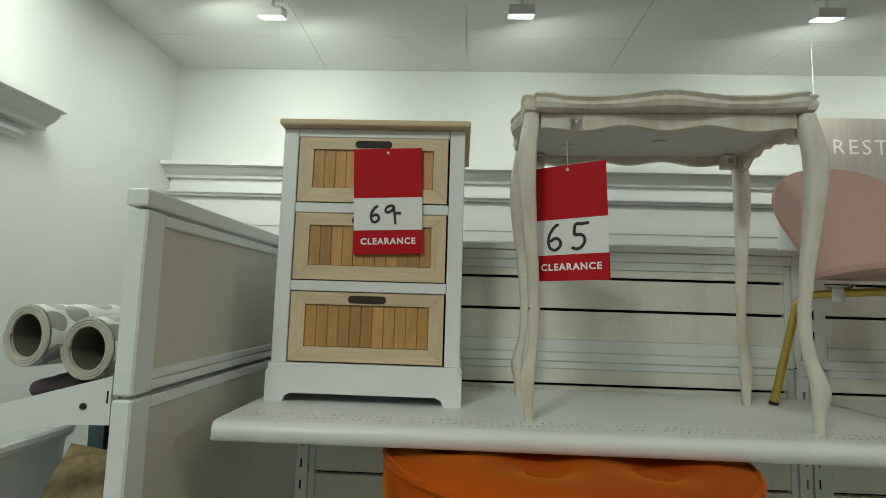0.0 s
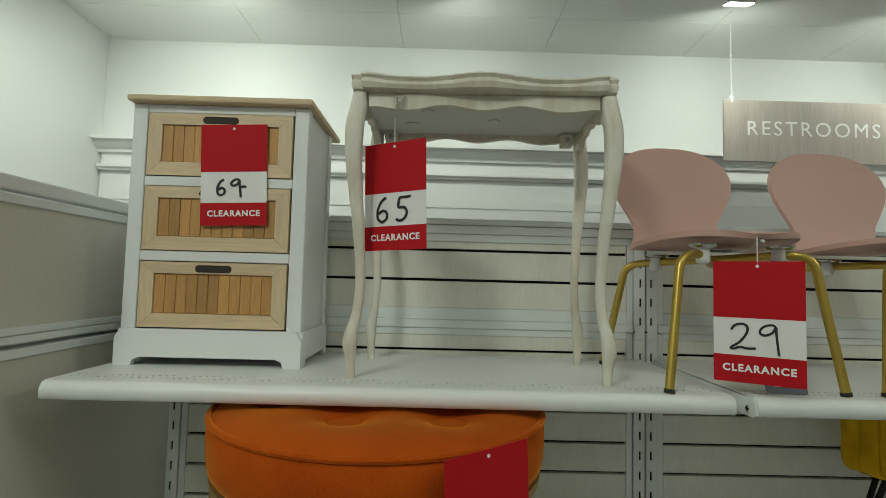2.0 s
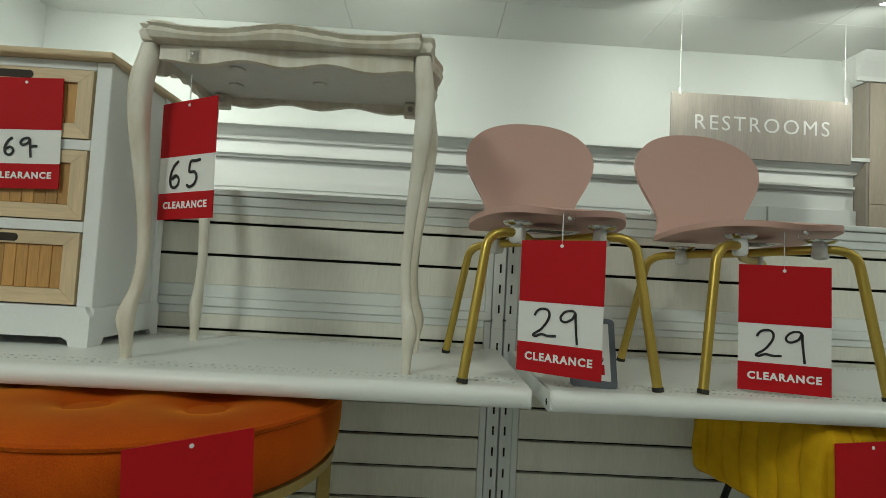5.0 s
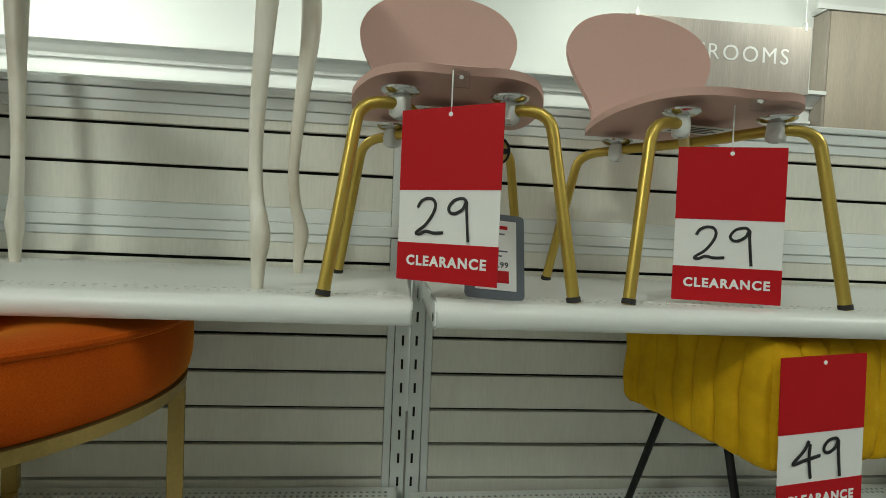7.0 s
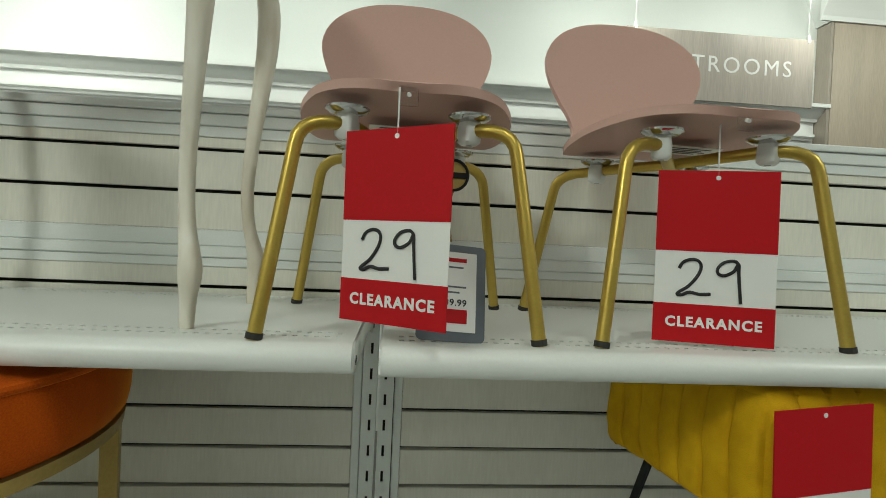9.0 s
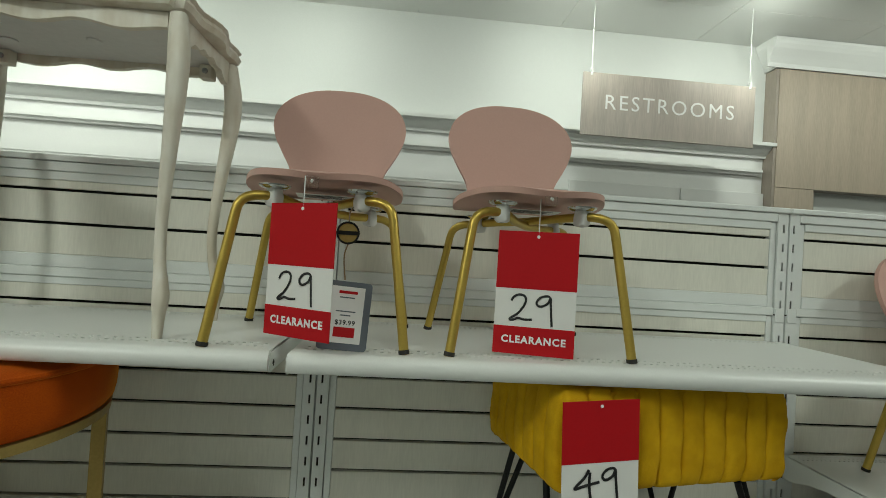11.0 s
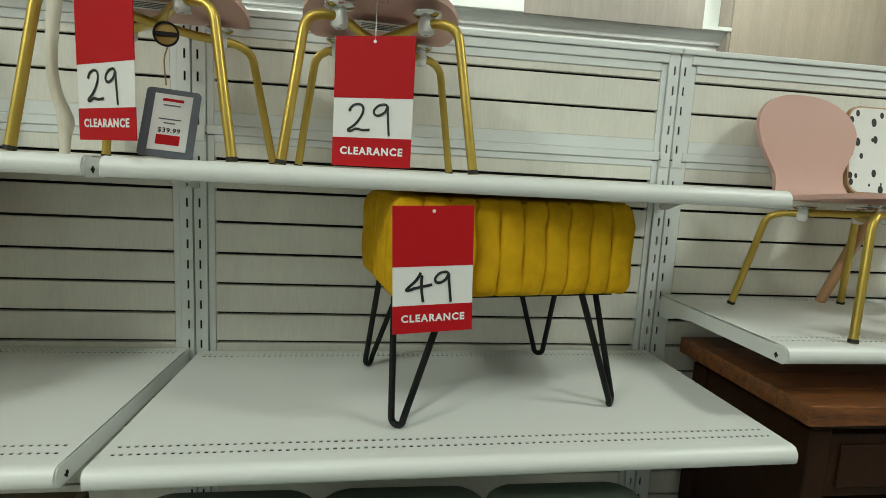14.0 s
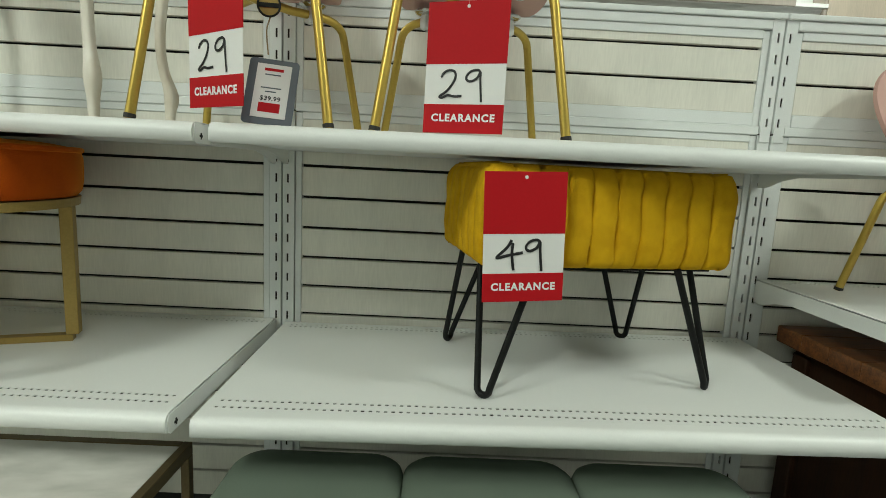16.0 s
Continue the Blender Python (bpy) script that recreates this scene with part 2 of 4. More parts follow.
AXIS = {"x": lambda a, b, c: (c, a, b), "y": lambda a, b, c: (a, c, b), "z": lambda a, b, c: (a, b, c)}


def prism(bm, outline, axis, lo, hi):
    """Extrude a 2D outline along an axis; the outline's own axes are the other two in order."""
    f = AXIS[axis]
    a = [bm.verts.new(f(u, v, lo)) for u, v in outline]
    b = [bm.verts.new(f(u, v, hi)) for u, v in outline]
    n = len(a)
    for i in range(n):
        bm.faces.new((a[i], a[(i + 1) % n], b[(i + 1) % n], b[i]))
    bm.faces.new(a[::-1])
    bm.faces.new(b)
    return bm


def spline(pts, per=8, closed=False):
    """Catmull-Rom through points."""
    pts = [Vector(p) for p in pts]
    n = len(pts)
    out = []
    for i in range(n if closed else n - 1):
        p0 = pts[i - 1] if closed or i else pts[0]
        p1, p2 = pts[i], pts[(i + 1) % n]
        p3 = pts[(i + 2) % n] if closed or i + 2 < n else pts[-1]
        for k in range(per):
            t = k / per
            out.append(0.5 * (2 * p1 + (p2 - p0) * t + (2 * p0 - 5 * p1 + 4 * p2 - p3) * t * t + (3 * p1 - p0 - 3 * p2 + p3) * t ** 3))
    if not closed:
        out.append(pts[-1])
    return out


def tube(bm, pts, radius, n=10, closed=False, flat=1.0):
    """Sweep a circle along points; radius may be a list."""
    pts = [Vector(p) for p in pts]
    count = len(pts)
    rad = radius if isinstance(radius, (list, tuple)) else [radius] * count
    rings, side = [], None
    for i, p in enumerate(pts):
        a = pts[i - 1] if i or closed else p
        b = pts[(i + 1) % count] if i < count - 1 or closed else p
        d = (b - a).normalized()
        if side is None:
            side = d.orthogonal().normalized()
        side = (side - d * side.dot(d)).normalized()
        up = d.cross(side)
        ring = []
        for k in range(n):
            w = 2 * math.pi * k / n
            off = side * math.cos(w) * rad[i] + up * math.sin(w) * rad[i]
            off.y *= flat
            ring.append(bm.verts.new(p + off))
        rings.append(ring)
    for i in range(count if closed else count - 1):
        r0, r1 = rings[i], rings[(i + 1) % count]
        for k in range(n):
            bm.faces.new((r0[k], r0[(k + 1) % n], r1[(k + 1) % n], r1[k]))
    if not closed:
        bm.faces.new(rings[0][::-1])
        bm.faces.new(rings[-1])
    return bm


def loft(bm, rings, cap=True):
    made = [[bm.verts.new(p) for p in r] for r in rings]
    n = len(made[0])
    for a, b in zip(made, made[1:]):
        for k in range(n):
            bm.faces.new((a[k], a[(k + 1) % n], b[(k + 1) % n], b[k]))
    if cap:
        bm.faces.new(made[0][::-1])
        bm.faces.new(made[-1])
    return bm


def rounded_rect(x0, x1, y0, y1, r, seg=5):
    out = []
    for cx, cy, a in ((x1 - r, y1 - r, 0), (x0 + r, y1 - r, 90), (x0 + r, y0 + r, 180), (x1 - r, y0 + r, 270)):
        for k in range(seg + 1):
            w = radians(a + 90 * k / seg)
            out.append((cx + r * math.cos(w), cy + r * math.sin(w)))
    return out


def lathe(bm, profile, n=24, centre=(0, 0, 0), cap=True):
    """Rings of (radius, z)."""
    c = Vector(centre)
    return loft(bm, [[c + Vector((r * math.cos(2 * math.pi * k / n), r * math.sin(2 * math.pi * k / n), z)) for k in range(n)] for r, z in profile], cap)


def words(name, text, size, mat, parent, m, label="", depth=0.0006, bold=0.018, space=1.1):
    cu = bpy.data.curves.new(name, "FONT")
    cu.body, cu.size, cu.align_x, cu.align_y, cu.extrude = text, size, "CENTER", "CENTER", depth
    cu.offset = size * bold
    cu.resolution_u = 3
    cu.space_character = space
    tmp = new(name, cu)
    bpy.context.view_layer.update()
    me = bpy.data.meshes.new_from_object(tmp.evaluated_get(bpy.context.evaluated_depsgraph_get()))
    bpy.data.objects.remove(tmp)
    me.materials.clear()
    me.materials.append(mat)
    return shared(name, me, parent, m, label)


# ------------------------------------------------------------------ the shell of the shop
CZ, BACK, LEFT, RIGHT, FRONT = 3.15, 2.45, -3.1, 7.0, -6.0
setting("floor", block(LEFT - 0.2, RIGHT + 0.2, FRONT - 0.2, BACK + 0.2, -0.1, 0), FLOOR, "grey beige vinyl shop floor", "floor")
setting("wall_north", block(LEFT - 0.15, RIGHT + 0.15, BACK, BACK + 0.15, 0, CZ + 0.1), WALLP, "plain white painted back wall of the shop", "wall")
setting("wall_west", block(LEFT - 0.15, LEFT, FRONT, BACK - 0.003, 0, CZ + 0.1), WALLP, "plain white painted side wall", "wall")
setting("wall_east", block(RIGHT, RIGHT + 0.15, FRONT, BACK - 0.003, 0, CZ + 0.1), WALLP, "plain white painted far side wall", "wall")
setting("wall_south", block(LEFT - 0.15, RIGHT + 0.15, FRONT - 0.15, FRONT - 0.003, 0, CZ + 0.1), WALLP, "plain white painted wall", "wall")

bm = bmesh.new()
box(bm, LEFT - 0.1, RIGHT + 0.1, FRONT - 0.1, BACK + 0.1, CZ + 0.02, CZ + 0.12)
tx, ty = 1.07, 0.61
for i in range(-2, 9):
    for j in range(-13, 2):
        x0, y0 = -0.86 + i * tx, 1.94 + (j - 0) * ty
        a, b, c, d = max(x0, LEFT), min(x0 + tx, RIGHT), max(y0, FRONT), min(y0 + ty, BACK)
        if b - a > 0.02 and d - c > 0.02:
            box(bm, a + 0.002, b - 0.002, c + 0.002, d - 0.002, CZ, CZ + 0.018)
setting("ceiling", bm, CEIL, "white tiled ceiling with thin joints", "ceiling")


def moulding(bm, profile, x0, x1, wall_y, base_z):
    """A run along x; profile in (out from the wall, up)."""
    return prism(bm, [(wall_y - o, base_z + u) for o, u in profile], "x", x0, x1)


LEDGE = [(0, 0), (0.045, 0), (0.05, 0.02), (0.075, 0.035), (0.1, 0.06), (0.105, 0.075), (0.135, 0.08), (0.135, 0.105), (0, 0.105)]
RAIL = [(0, 0), (0.028, 0), (0.034, 0.012), (0.05, 0.022), (0.05, 0.04), (0, 0.04)]
trim_back = thing("trim_back", (0, 0, 0), "white wall panelling with a moulded ledge over the wall", "wall trim", kind="structure")
part("panel_board", block(LEFT + 0.02, 2.93, BACK - 0.022, BACK + 0.004, 1.2, 2.28), TRIM, trim_back)
part("ledge", moulding(bmesh.new(), LEDGE, LEFT - 0.0, 2.955, BACK - 0.002, 2.27), TRIM, trim_back)
part("rail", moulding(bmesh.new(), RAIL, LEFT + 0.02, 2.9, BACK - 0.024, 2.135), TRIM, trim_back)
for zz in (1.995, 1.915, 1.83, 1.745):
    part("panel_strip", block(LEFT + 0.02, 2.93, BACK - 0.033, BACK - 0.023, zz - 0.072, zz - 0.004), TRIM, trim_back)
part("panel_board", block(2.27, 2.93, BACK - 0.05, BACK - 0.034, 1.55, 2.0, 0.002), TRIM, trim_back)
part("panel_board", block(1.4, 2.255, BACK - 0.05, BACK - 0.034, 1.55, 2.0, 0.002), TRIM, trim_back)

trim_side = thing("trim_side", (LEFT, 0, 0), "white moulded ledge on the side wall", "wall trim", kind="structure")
part("ledge", prism(bmesh.new(), [(o * 1.25, 2.225 + u * 1.15) for o, u in LEDGE], "y", -3.0, 1.22), TRIM, trim_side)
part("rail", prism(bmesh.new(), [(o, 2.14 + u) for o, u in RAIL], "y", -3.0, 1.1), TRIM, trim_side)

# wood-clad bulkhead with a doorway below
bulk = thing("wood_bulkhead", (0, 0, 0), "taupe oak veneer bulkhead with a white crown", "wall panel", kind="structure")
BX, BY = 2.96, 2.324
part("face_panel", block(BX, 5.4, BY, BY + 0.02, 2.047, 2.943), OAK, bulk)
part("pier", block(BX, 3.272, BY + 0.001, BY + 0.021, 0, 2.043), OAK, bulk)
# Return, lintel and jamb take the darkened oak as painted shade.
part("return_panel", block(BX - 0.025, BX - 0.005, BY + 0.001, BACK - 0.003, 0, 2.943), OAKSHADE, bulk)
part("lintel", block(3.272, 5.4, BY + 0.022, BACK - 0.003, 2.047, 2.075), OAKSHADE, bulk)
part("door_jamb", block(3.272, 3.297, BY + 0.022, BACK - 0.003, 0, 2.043), OAKSHADE, bulk)
CROWN = [(0, 0), (0.014, 0), (0.02, 0.03), (0.042, 0.075), (0.07, 0.125), (0.083, 0.155), (0.09, 0.18), (0.09, 0.2), (0, 0.2)]
part("crown", prism(bmesh.new(), [(BY - 0.003 - o, 2.946 + u) for o, u in CROWN], "x", BX - 0.115, 5.4), TRIM, bulk)
part("crown_return", prism(bmesh.new(), [(BX - 0.026 - o, 2.947 + u) for o, u in CROWN], "y", BY - 0.002, BACK - 0.003), TRIM, bulk)


# ------------------------------------------------------------------ ceiling track lights
def track_head(place, group):
    """A flat square wall washer: its lit mouth tips towards the wall."""
    t = thing("track_light", place, "white boxy wall washer lamp hung from the ceiling", "ceiling lamp", group)
    up = CZ - place[2]
    part("stem", tube(bmesh.new(), [(0, 0, 0.02), (0, 0, up - 0.021)], 0.011, 10), PLASTIC, t)
    part("canopy", block(-0.05, 0.05, -0.03, 0.03, up - 0.02, up - 0.001, 0.003), PLASTIC, t)
    m = pose(0, 0, 0, 16, 0, 0)
    part("shade", block(-0.075, 0.075, -0.045, 0.045, -0.024, 0.03, 0.006, 2), PLASTIC, t, "white metal housing", False, m)
    part("lamp_face", block(-0.068, 0.068, -0.038, 0.04, -0.028, -0.0242), GLOWWHITE, t, "lit lamp face", False, m)
    return t


for lx, ly in WASH:
    track_head((lx, ly, 3.05), "spot lamps washing the back wall")
for lx, ly, power in AISLE:
    t = thing("ceiling_light", (lx, ly, CZ), "square white recessed ceiling light panel", "ceiling lamp", "aisle ceiling lights")
    for u in (-1, 1):
        part("rim", block(-0.32, 0.32, min(u * 0.29, u * 0.32), max(u * 0.29, u * 0.32), -0.02, -0.001, 0.002), PLASTIC, t)
        part("rim", block(min(u * 0.29, u * 0.32), max(u * 0.29, u * 0.32), -0.289, 0.289, -0.02, -0.001, 0.002), PLASTIC, t)
    part("diffuser", block(-0.289, 0.289, -0.289, 0.289, -0.012, -0.002), PANELGLOW, t, "lit white diffuser")

# hanging sign
SX, SY, SZ, SW, SH = 1.875, 1.9, 2.207, 0.587, 0.407
sg = thing("hanging_sign", (SX, SY, SZ), "taupe wood-effect hanging sign lettered RESTROOMS", "sign")
part("board", block(-SW, SW, -0.008, 0.008, 0, SH, 0.002), SIGNWOOD, sg)
words("lettering", "RESTROOMS", 0.136, LETTER, sg, pose(0.002, -0.0095, SH * 0.53, 90, 0, 0), "white capital letters", 0.0006, 0.0, 1.22)
for sx in (-SW + 0.055, SW - 0.04):
    part("wire", tube(bmesh.new(), [(sx, 0, SH - 0.005), (sx, 0, CZ - SZ - 0.001)], 0.0014, 6), PLASTIC, sg)
    part("clip", block(sx - 0.008, sx + 0.008, -0.012, 0.012, SH - 0.02, SH + 0.03, 0.002), PLASTIC, sg)


# ------------------------------------------------------------------ shelving
GROOVES = [1.465, 1.385, 1.201, 1.126, 1.047, 0.969, 0.892, 0.816, 0.741] + [0.741 - 0.0765 * k for k in range(1, 8)]
TOP, SPLICE = 1.535, 1.27


def slotted(bm, x0, x1, y, z0, z1, sx, sw, sh, pitch):
    """A strip with slots cut through, and its two returned flanges."""
    z = z0
    cuts = []
    while z + pitch < z1:
        cuts.append(z + pitch * 0.5)
        z += pitch
    levels = [z0] + [v for c in cuts for v in (c - sh / 2, c + sh / 2)] + [z1]
    for k, (a, b) in enumerate(zip(levels, levels[1:])):
        spans = ((x0, sx - sw / 2), (sx + sw / 2, x1)) if k % 2 else ((x0, x1),)
        for u, v in spans:
            box(bm, u, v, y, y + 0.0025, a, b)
    for u in (x0, x1 - 0.0025):
        box(bm, u, u + 0.0025, y + 0.0026, y + 0.035, z0, z1)
    return bm


def bay(x0, x1, left=True, right=True):
    g = thing("shelving_bay", ((x0 + x1) / 2, 0, 0), "white steel gondola bay with bleached slat back panels", "shelving", "gondola bays")
    o = -(x0 + x1) / 2
    for on, sgn, xe in ((left, 1, x0), (right, -1, x1)):
        if not on:
            continue
        for za, zb in ((0.0, SPLICE - 0.012), (SPLICE - 0.008, TOP)):
            a, b = sorted((xe + sgn * 0.0025, xe + sgn * 0.031))
            part("upright", slotted(bmesh.new(), a + o, b + o, -0.004, za, zb, xe + sgn * 0.0145 + o, 0.005, 0.022, 0.0508), UPRIGHT, g)
            a2, b2 = sorted((xe + sgn * 0.0325, xe + sgn * 0.0485))
            part("stile", block(a2 + o, b2 + o, 0.0015, 0.02, za + 0.003, zb - 0.028 if zb == TOP else zb - 0.002, 0.0012), UPRIGHT, g)
        # Dark core behind the slots paints in their shade.
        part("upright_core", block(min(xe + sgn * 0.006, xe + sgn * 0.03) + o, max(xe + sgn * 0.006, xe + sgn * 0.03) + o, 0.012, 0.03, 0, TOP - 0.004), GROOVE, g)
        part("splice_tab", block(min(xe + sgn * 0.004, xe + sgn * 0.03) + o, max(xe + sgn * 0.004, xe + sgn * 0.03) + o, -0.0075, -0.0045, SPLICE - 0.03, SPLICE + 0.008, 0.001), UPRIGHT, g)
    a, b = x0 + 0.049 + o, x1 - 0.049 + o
    # Dark sheet behind the slats deepens the shade in the grooves.
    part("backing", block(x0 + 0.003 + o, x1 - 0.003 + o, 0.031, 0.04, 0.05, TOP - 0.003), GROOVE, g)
    # top cap and rails of the panels
    part("top_cap", block(x0 + 0.001 + o, x1 - 0.001 + o, -0.012, 0.045, TOP - 0.002, TOP + 0.012, 0.003, 2), UPRIGHT, g)
    part("rail", block(x0 + 0.032 + o, x1 - 0.032 + o, -0.006, 0.02, TOP - 0.026, TOP - 0.003, 0.002), UPRIGHT, g)
    part("rail", block(a, b, -0.001, 0.02, TOP - 0.047, TOP - 0.0262, 0.0015), UPRIGHT, g)
    part("rail", block(a, b, 0.0, 0.02, SPLICE + 0.0102, SPLICE + 0.041, 0.0015), UPRIGHT, g)
    part("rail", block(x0 + 0.032 + o, x1 - 0.032 + o, -0.004, 0.02, SPLICE - 0.012, SPLICE + 0.01, 0.002), UPRIGHT, g)
    part("rail", block(a, b, 0.0, 0.02, SPLICE - 0.03, SPLICE - 0.0122, 0.0015), UPRIGHT, g)
    part("kick_plate", block(x0 + 0.004 + o, x1 - 0.004 + o, -0.5, -0.485, 0.0, 0.12), UPRIGHT, g)
    slats = []
    edges = [TOP - 0.0437] + GROOVES[:2] + [SPLICE + 0.0377]
    slats += [(edges[i + 1], edges[i]) for i in range(3)]
    low = [SPLICE - 0.0267] + GROOVES[2:]
    slats += [(low[i + 1], low[i]) for i in range(len(low) - 1)]
    for zb, zt in slats:
        part("slat", block(a, b, 0.003, 0.018, zb + 0.0034, zt - 0.0034, 0.0012), SLAT, g)
    return g


def holes_row(bm, x0, x1, y0, y1, z, hx, hy, pitch):
    """A deck strip with a row of oval punched holes left open."""
    n = int((x1 - x0) / pitch)
    yc = (y0 + y1) / 2
    for a, b in ((y0, yc - hy / 2), (yc + hy / 2, y1)):
        box(bm, x0, x1, a, b, z - 0.0015, z)
    xs = x0
    off = (x1 - x0 - (n - 1) * pitch) / 2
    for k in range(n):
        c = x0 + off + k * pitch
        box(bm, xs, c - hx / 2, yc - hy / 2, yc + hy / 2, z - 0.0015, z)
        xs = c + hx / 2
    box(bm, xs, x1, yc - hy / 2, yc + hy / 2, z - 0.0015, z)
    return bm


def shelf(x0, x1, depth, z, label, skew=0.0, tip=0.0):
    g = thing("shelf", ((x0 + x1) / 2, 0, z), label, "shelf", "gondola shelves")
    g.matrix_basis = pose((x0 + x1) / 2, -abs(skew) * 0.0105, z, 0, tip, skew)
    w = (x1 - x0) / 2
    d = depth
    rows = [(-d + 0.036, -d + 0.061), (-d + 0.061, -d + 0.084), (-0.05, -0.036), (-0.036, -0.022)]
    bm = bmesh.new()
    for a, b in rows:
        holes_row(bm, -w + 0.012, w - 0.012, a, b, 0, 0.0062, 0.0062, 0.0127)
    box(bm, -w + 0.012, w - 0.012, rows[1][1], rows[2][0], -0.0015, 0)
    box(bm, -w + 0.012, w - 0.012, rows[3][1], -0.008, -0.0015, 0)
    for s in (-1, 1):
        a, b = sorted((s * w, s * (w - 0.012)))
        box(bm, a, b, -d + 0.036, -0.008, -0.0015, 0)
    part("deck", bm, STEEL, g)
    nose = [(-d + 0.0358, 0)]
    for k in range(9):
        a = radians(90 + 11.25 * k)
        nose.append((-d + 0.018 + 0.018 * math.cos(a), -0.018 + 0.018 * math.sin(a)))
    nose += [(-d + 0.001, -0.028), (-d + 0.006, -0.033), (-d + 0.012, -0.033), (-d + 0.012, -0.012), (-d + 0.0358, -0.003)]
    part("front_lip", prism(bmesh.new(), nose, "x", -w, w), STEEL, g, smooth=True)
    # Added dark strips under the hole rows: painted shade, not shelf parts.
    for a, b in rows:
        part("hole_shade", block(-w + 0.013, w - 0.013, a + 0.002, b - 0.002, -0.0045, -0.0035), GROOVE, g, "added dark strip standing in for shade in the holes")
    part("under_pan", block(-w + 0.004, w - 0.004, -d + 0.014, -0.01, -0.028, -0.024), UPRIGHT, g)
    brk = [(-d + 0.005, -0.012), (-d + 0.01, -0.003), (-0.006, -0.003), (-0.006, -0.062), (-0.03, -0.062), (-0.05, -0.058), (-0.09, -0.045), (-0.15, -0.036), (-d + 0.012, -0.036), (-d + 0.004, -0.03)]
    for s in (-1, 1):
        a, b = sorted((s * (w + 0.0002), s * (w + 0.0026)))
        br = part("bracket", prism(bmesh.new(), brk, "x", a, b), STEEL, g)
        c, e = sorted((s * (w + 0.0028), s * (w + 0.0036)))
        # Key slots are flat dark patches, their shade given by colour.
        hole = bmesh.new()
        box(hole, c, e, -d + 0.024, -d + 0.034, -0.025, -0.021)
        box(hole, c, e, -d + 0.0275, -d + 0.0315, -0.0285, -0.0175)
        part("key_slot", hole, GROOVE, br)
        part("hook", block(min(a, b), max(a, b), -0.0055, 0.004, -0.05, -0.03), UPRIGHT, br)
    return g


bay(-1.245, 0.0)
bay(0.0, 1.22)
bay(1.22, 2.44)
bay(2.44, 3.66)
shelf(-1.252, -0.0165, 0.442, 1.189, "white steel upper shelf holding the cabinet and side table")
shelf(0.0165, 1.2035, 0.452, 1.189, "white steel upper shelf holding two pink chairs")
shelf(-1.2285, -0.0165, 0.55, 0.727, "white steel lower shelf under the orange ottoman")
shelf(0.0165, 1.2035, 0.538, 0.728, "white steel lower shelf under the yellow stool", 0.8, -0.35)
shelf(1.2365, 2.4235, 0.46, 0.892, "white steel shelf holding a pink chair")
shelf(-1.2035, -0.0165, 0.88, 0.16, "white steel base shelf")
shelf(0.0165, 1.2035, 0.88, 0.16, "white steel base shelf under green stools")
shelf(1.2365, 2.4235, 0.555, 0.16, "white steel base shelf under the wooden chest")

# side run of shelving, end on
dv = thing("shelving_end", (-1.315, 0, 0), "white steel framed shelving end panel with beige hardboard", "shelving")
part("end_post", block(-0.03, 0.0, -0.562, -0.513, 0, 1.241, 0.003), UPRIGHT, dv)
part("end_post", block(-0.03, 0.0, -0.562, -0.513, 1.246, 1.521, 0.003), UPRIGHT, dv)
part("top_cap", block(-0.031, 0.003, -0.568, 1.3, 1.524, 1.551, 0.004, 2), UPRIGHT, dv)
for z0, z1 in ((1.246, 1.521), (0.0, 1.241)):
    hi = z1 - 0.002
    part("rail", block(-0.03, -0.002, -0.5115, 1.29, hi - 0.018, hi, 0.002), UPRIGHT, dv)
    if z0 > 1:
        part("rail", block(-0.03, -0.002, -0.5115, 1.29, z0 + 0.002, z0 + 0.016, 0.002), UPRIGHT, dv)
        part("rail", block(-0.03, -0.005, -0.5115, 1.29, z0 + 0.0175, z0 + 0.032, 0.002), UPRIGHT, dv)
    part("hardboard", block(-0.03, -0.009, -0.5115, 1.29, z0 + 0.006, hi - 0.01), DIVIDER, dv)
part("core", block(-0.034, -0.031, -0.528, 1.28, 0.02, 1.5), UPRIGHT, dv)
arm = part("arm", prism(bmesh.new(), [(-0.0345, 1.204), (-0.0345, 1.274), (-0.204, 1.227), (-0.39, 1.176), (-0.39, 1.134), (-0.3, 1.158), (-0.2, 1.187), (-0.09, 1.203)], "y", -0.555, -0.54), STEEL, dv, "white sloping shelf arm")
part("bolt", lathe(bmesh.new(), [(0.0045, 0), (0.0045, 0.003), (0.003, 0.004)], 10), GROOVE, arm, "", False, pose(-0.074, -0.5552, 1.23, 90, 0, 0))
part("notch", block(-0.036, -0.0345, -0.5625, -0.5605, 1.236, 1.254), GROOVE, arm, "dark patch standing in for shade in the joint slot")


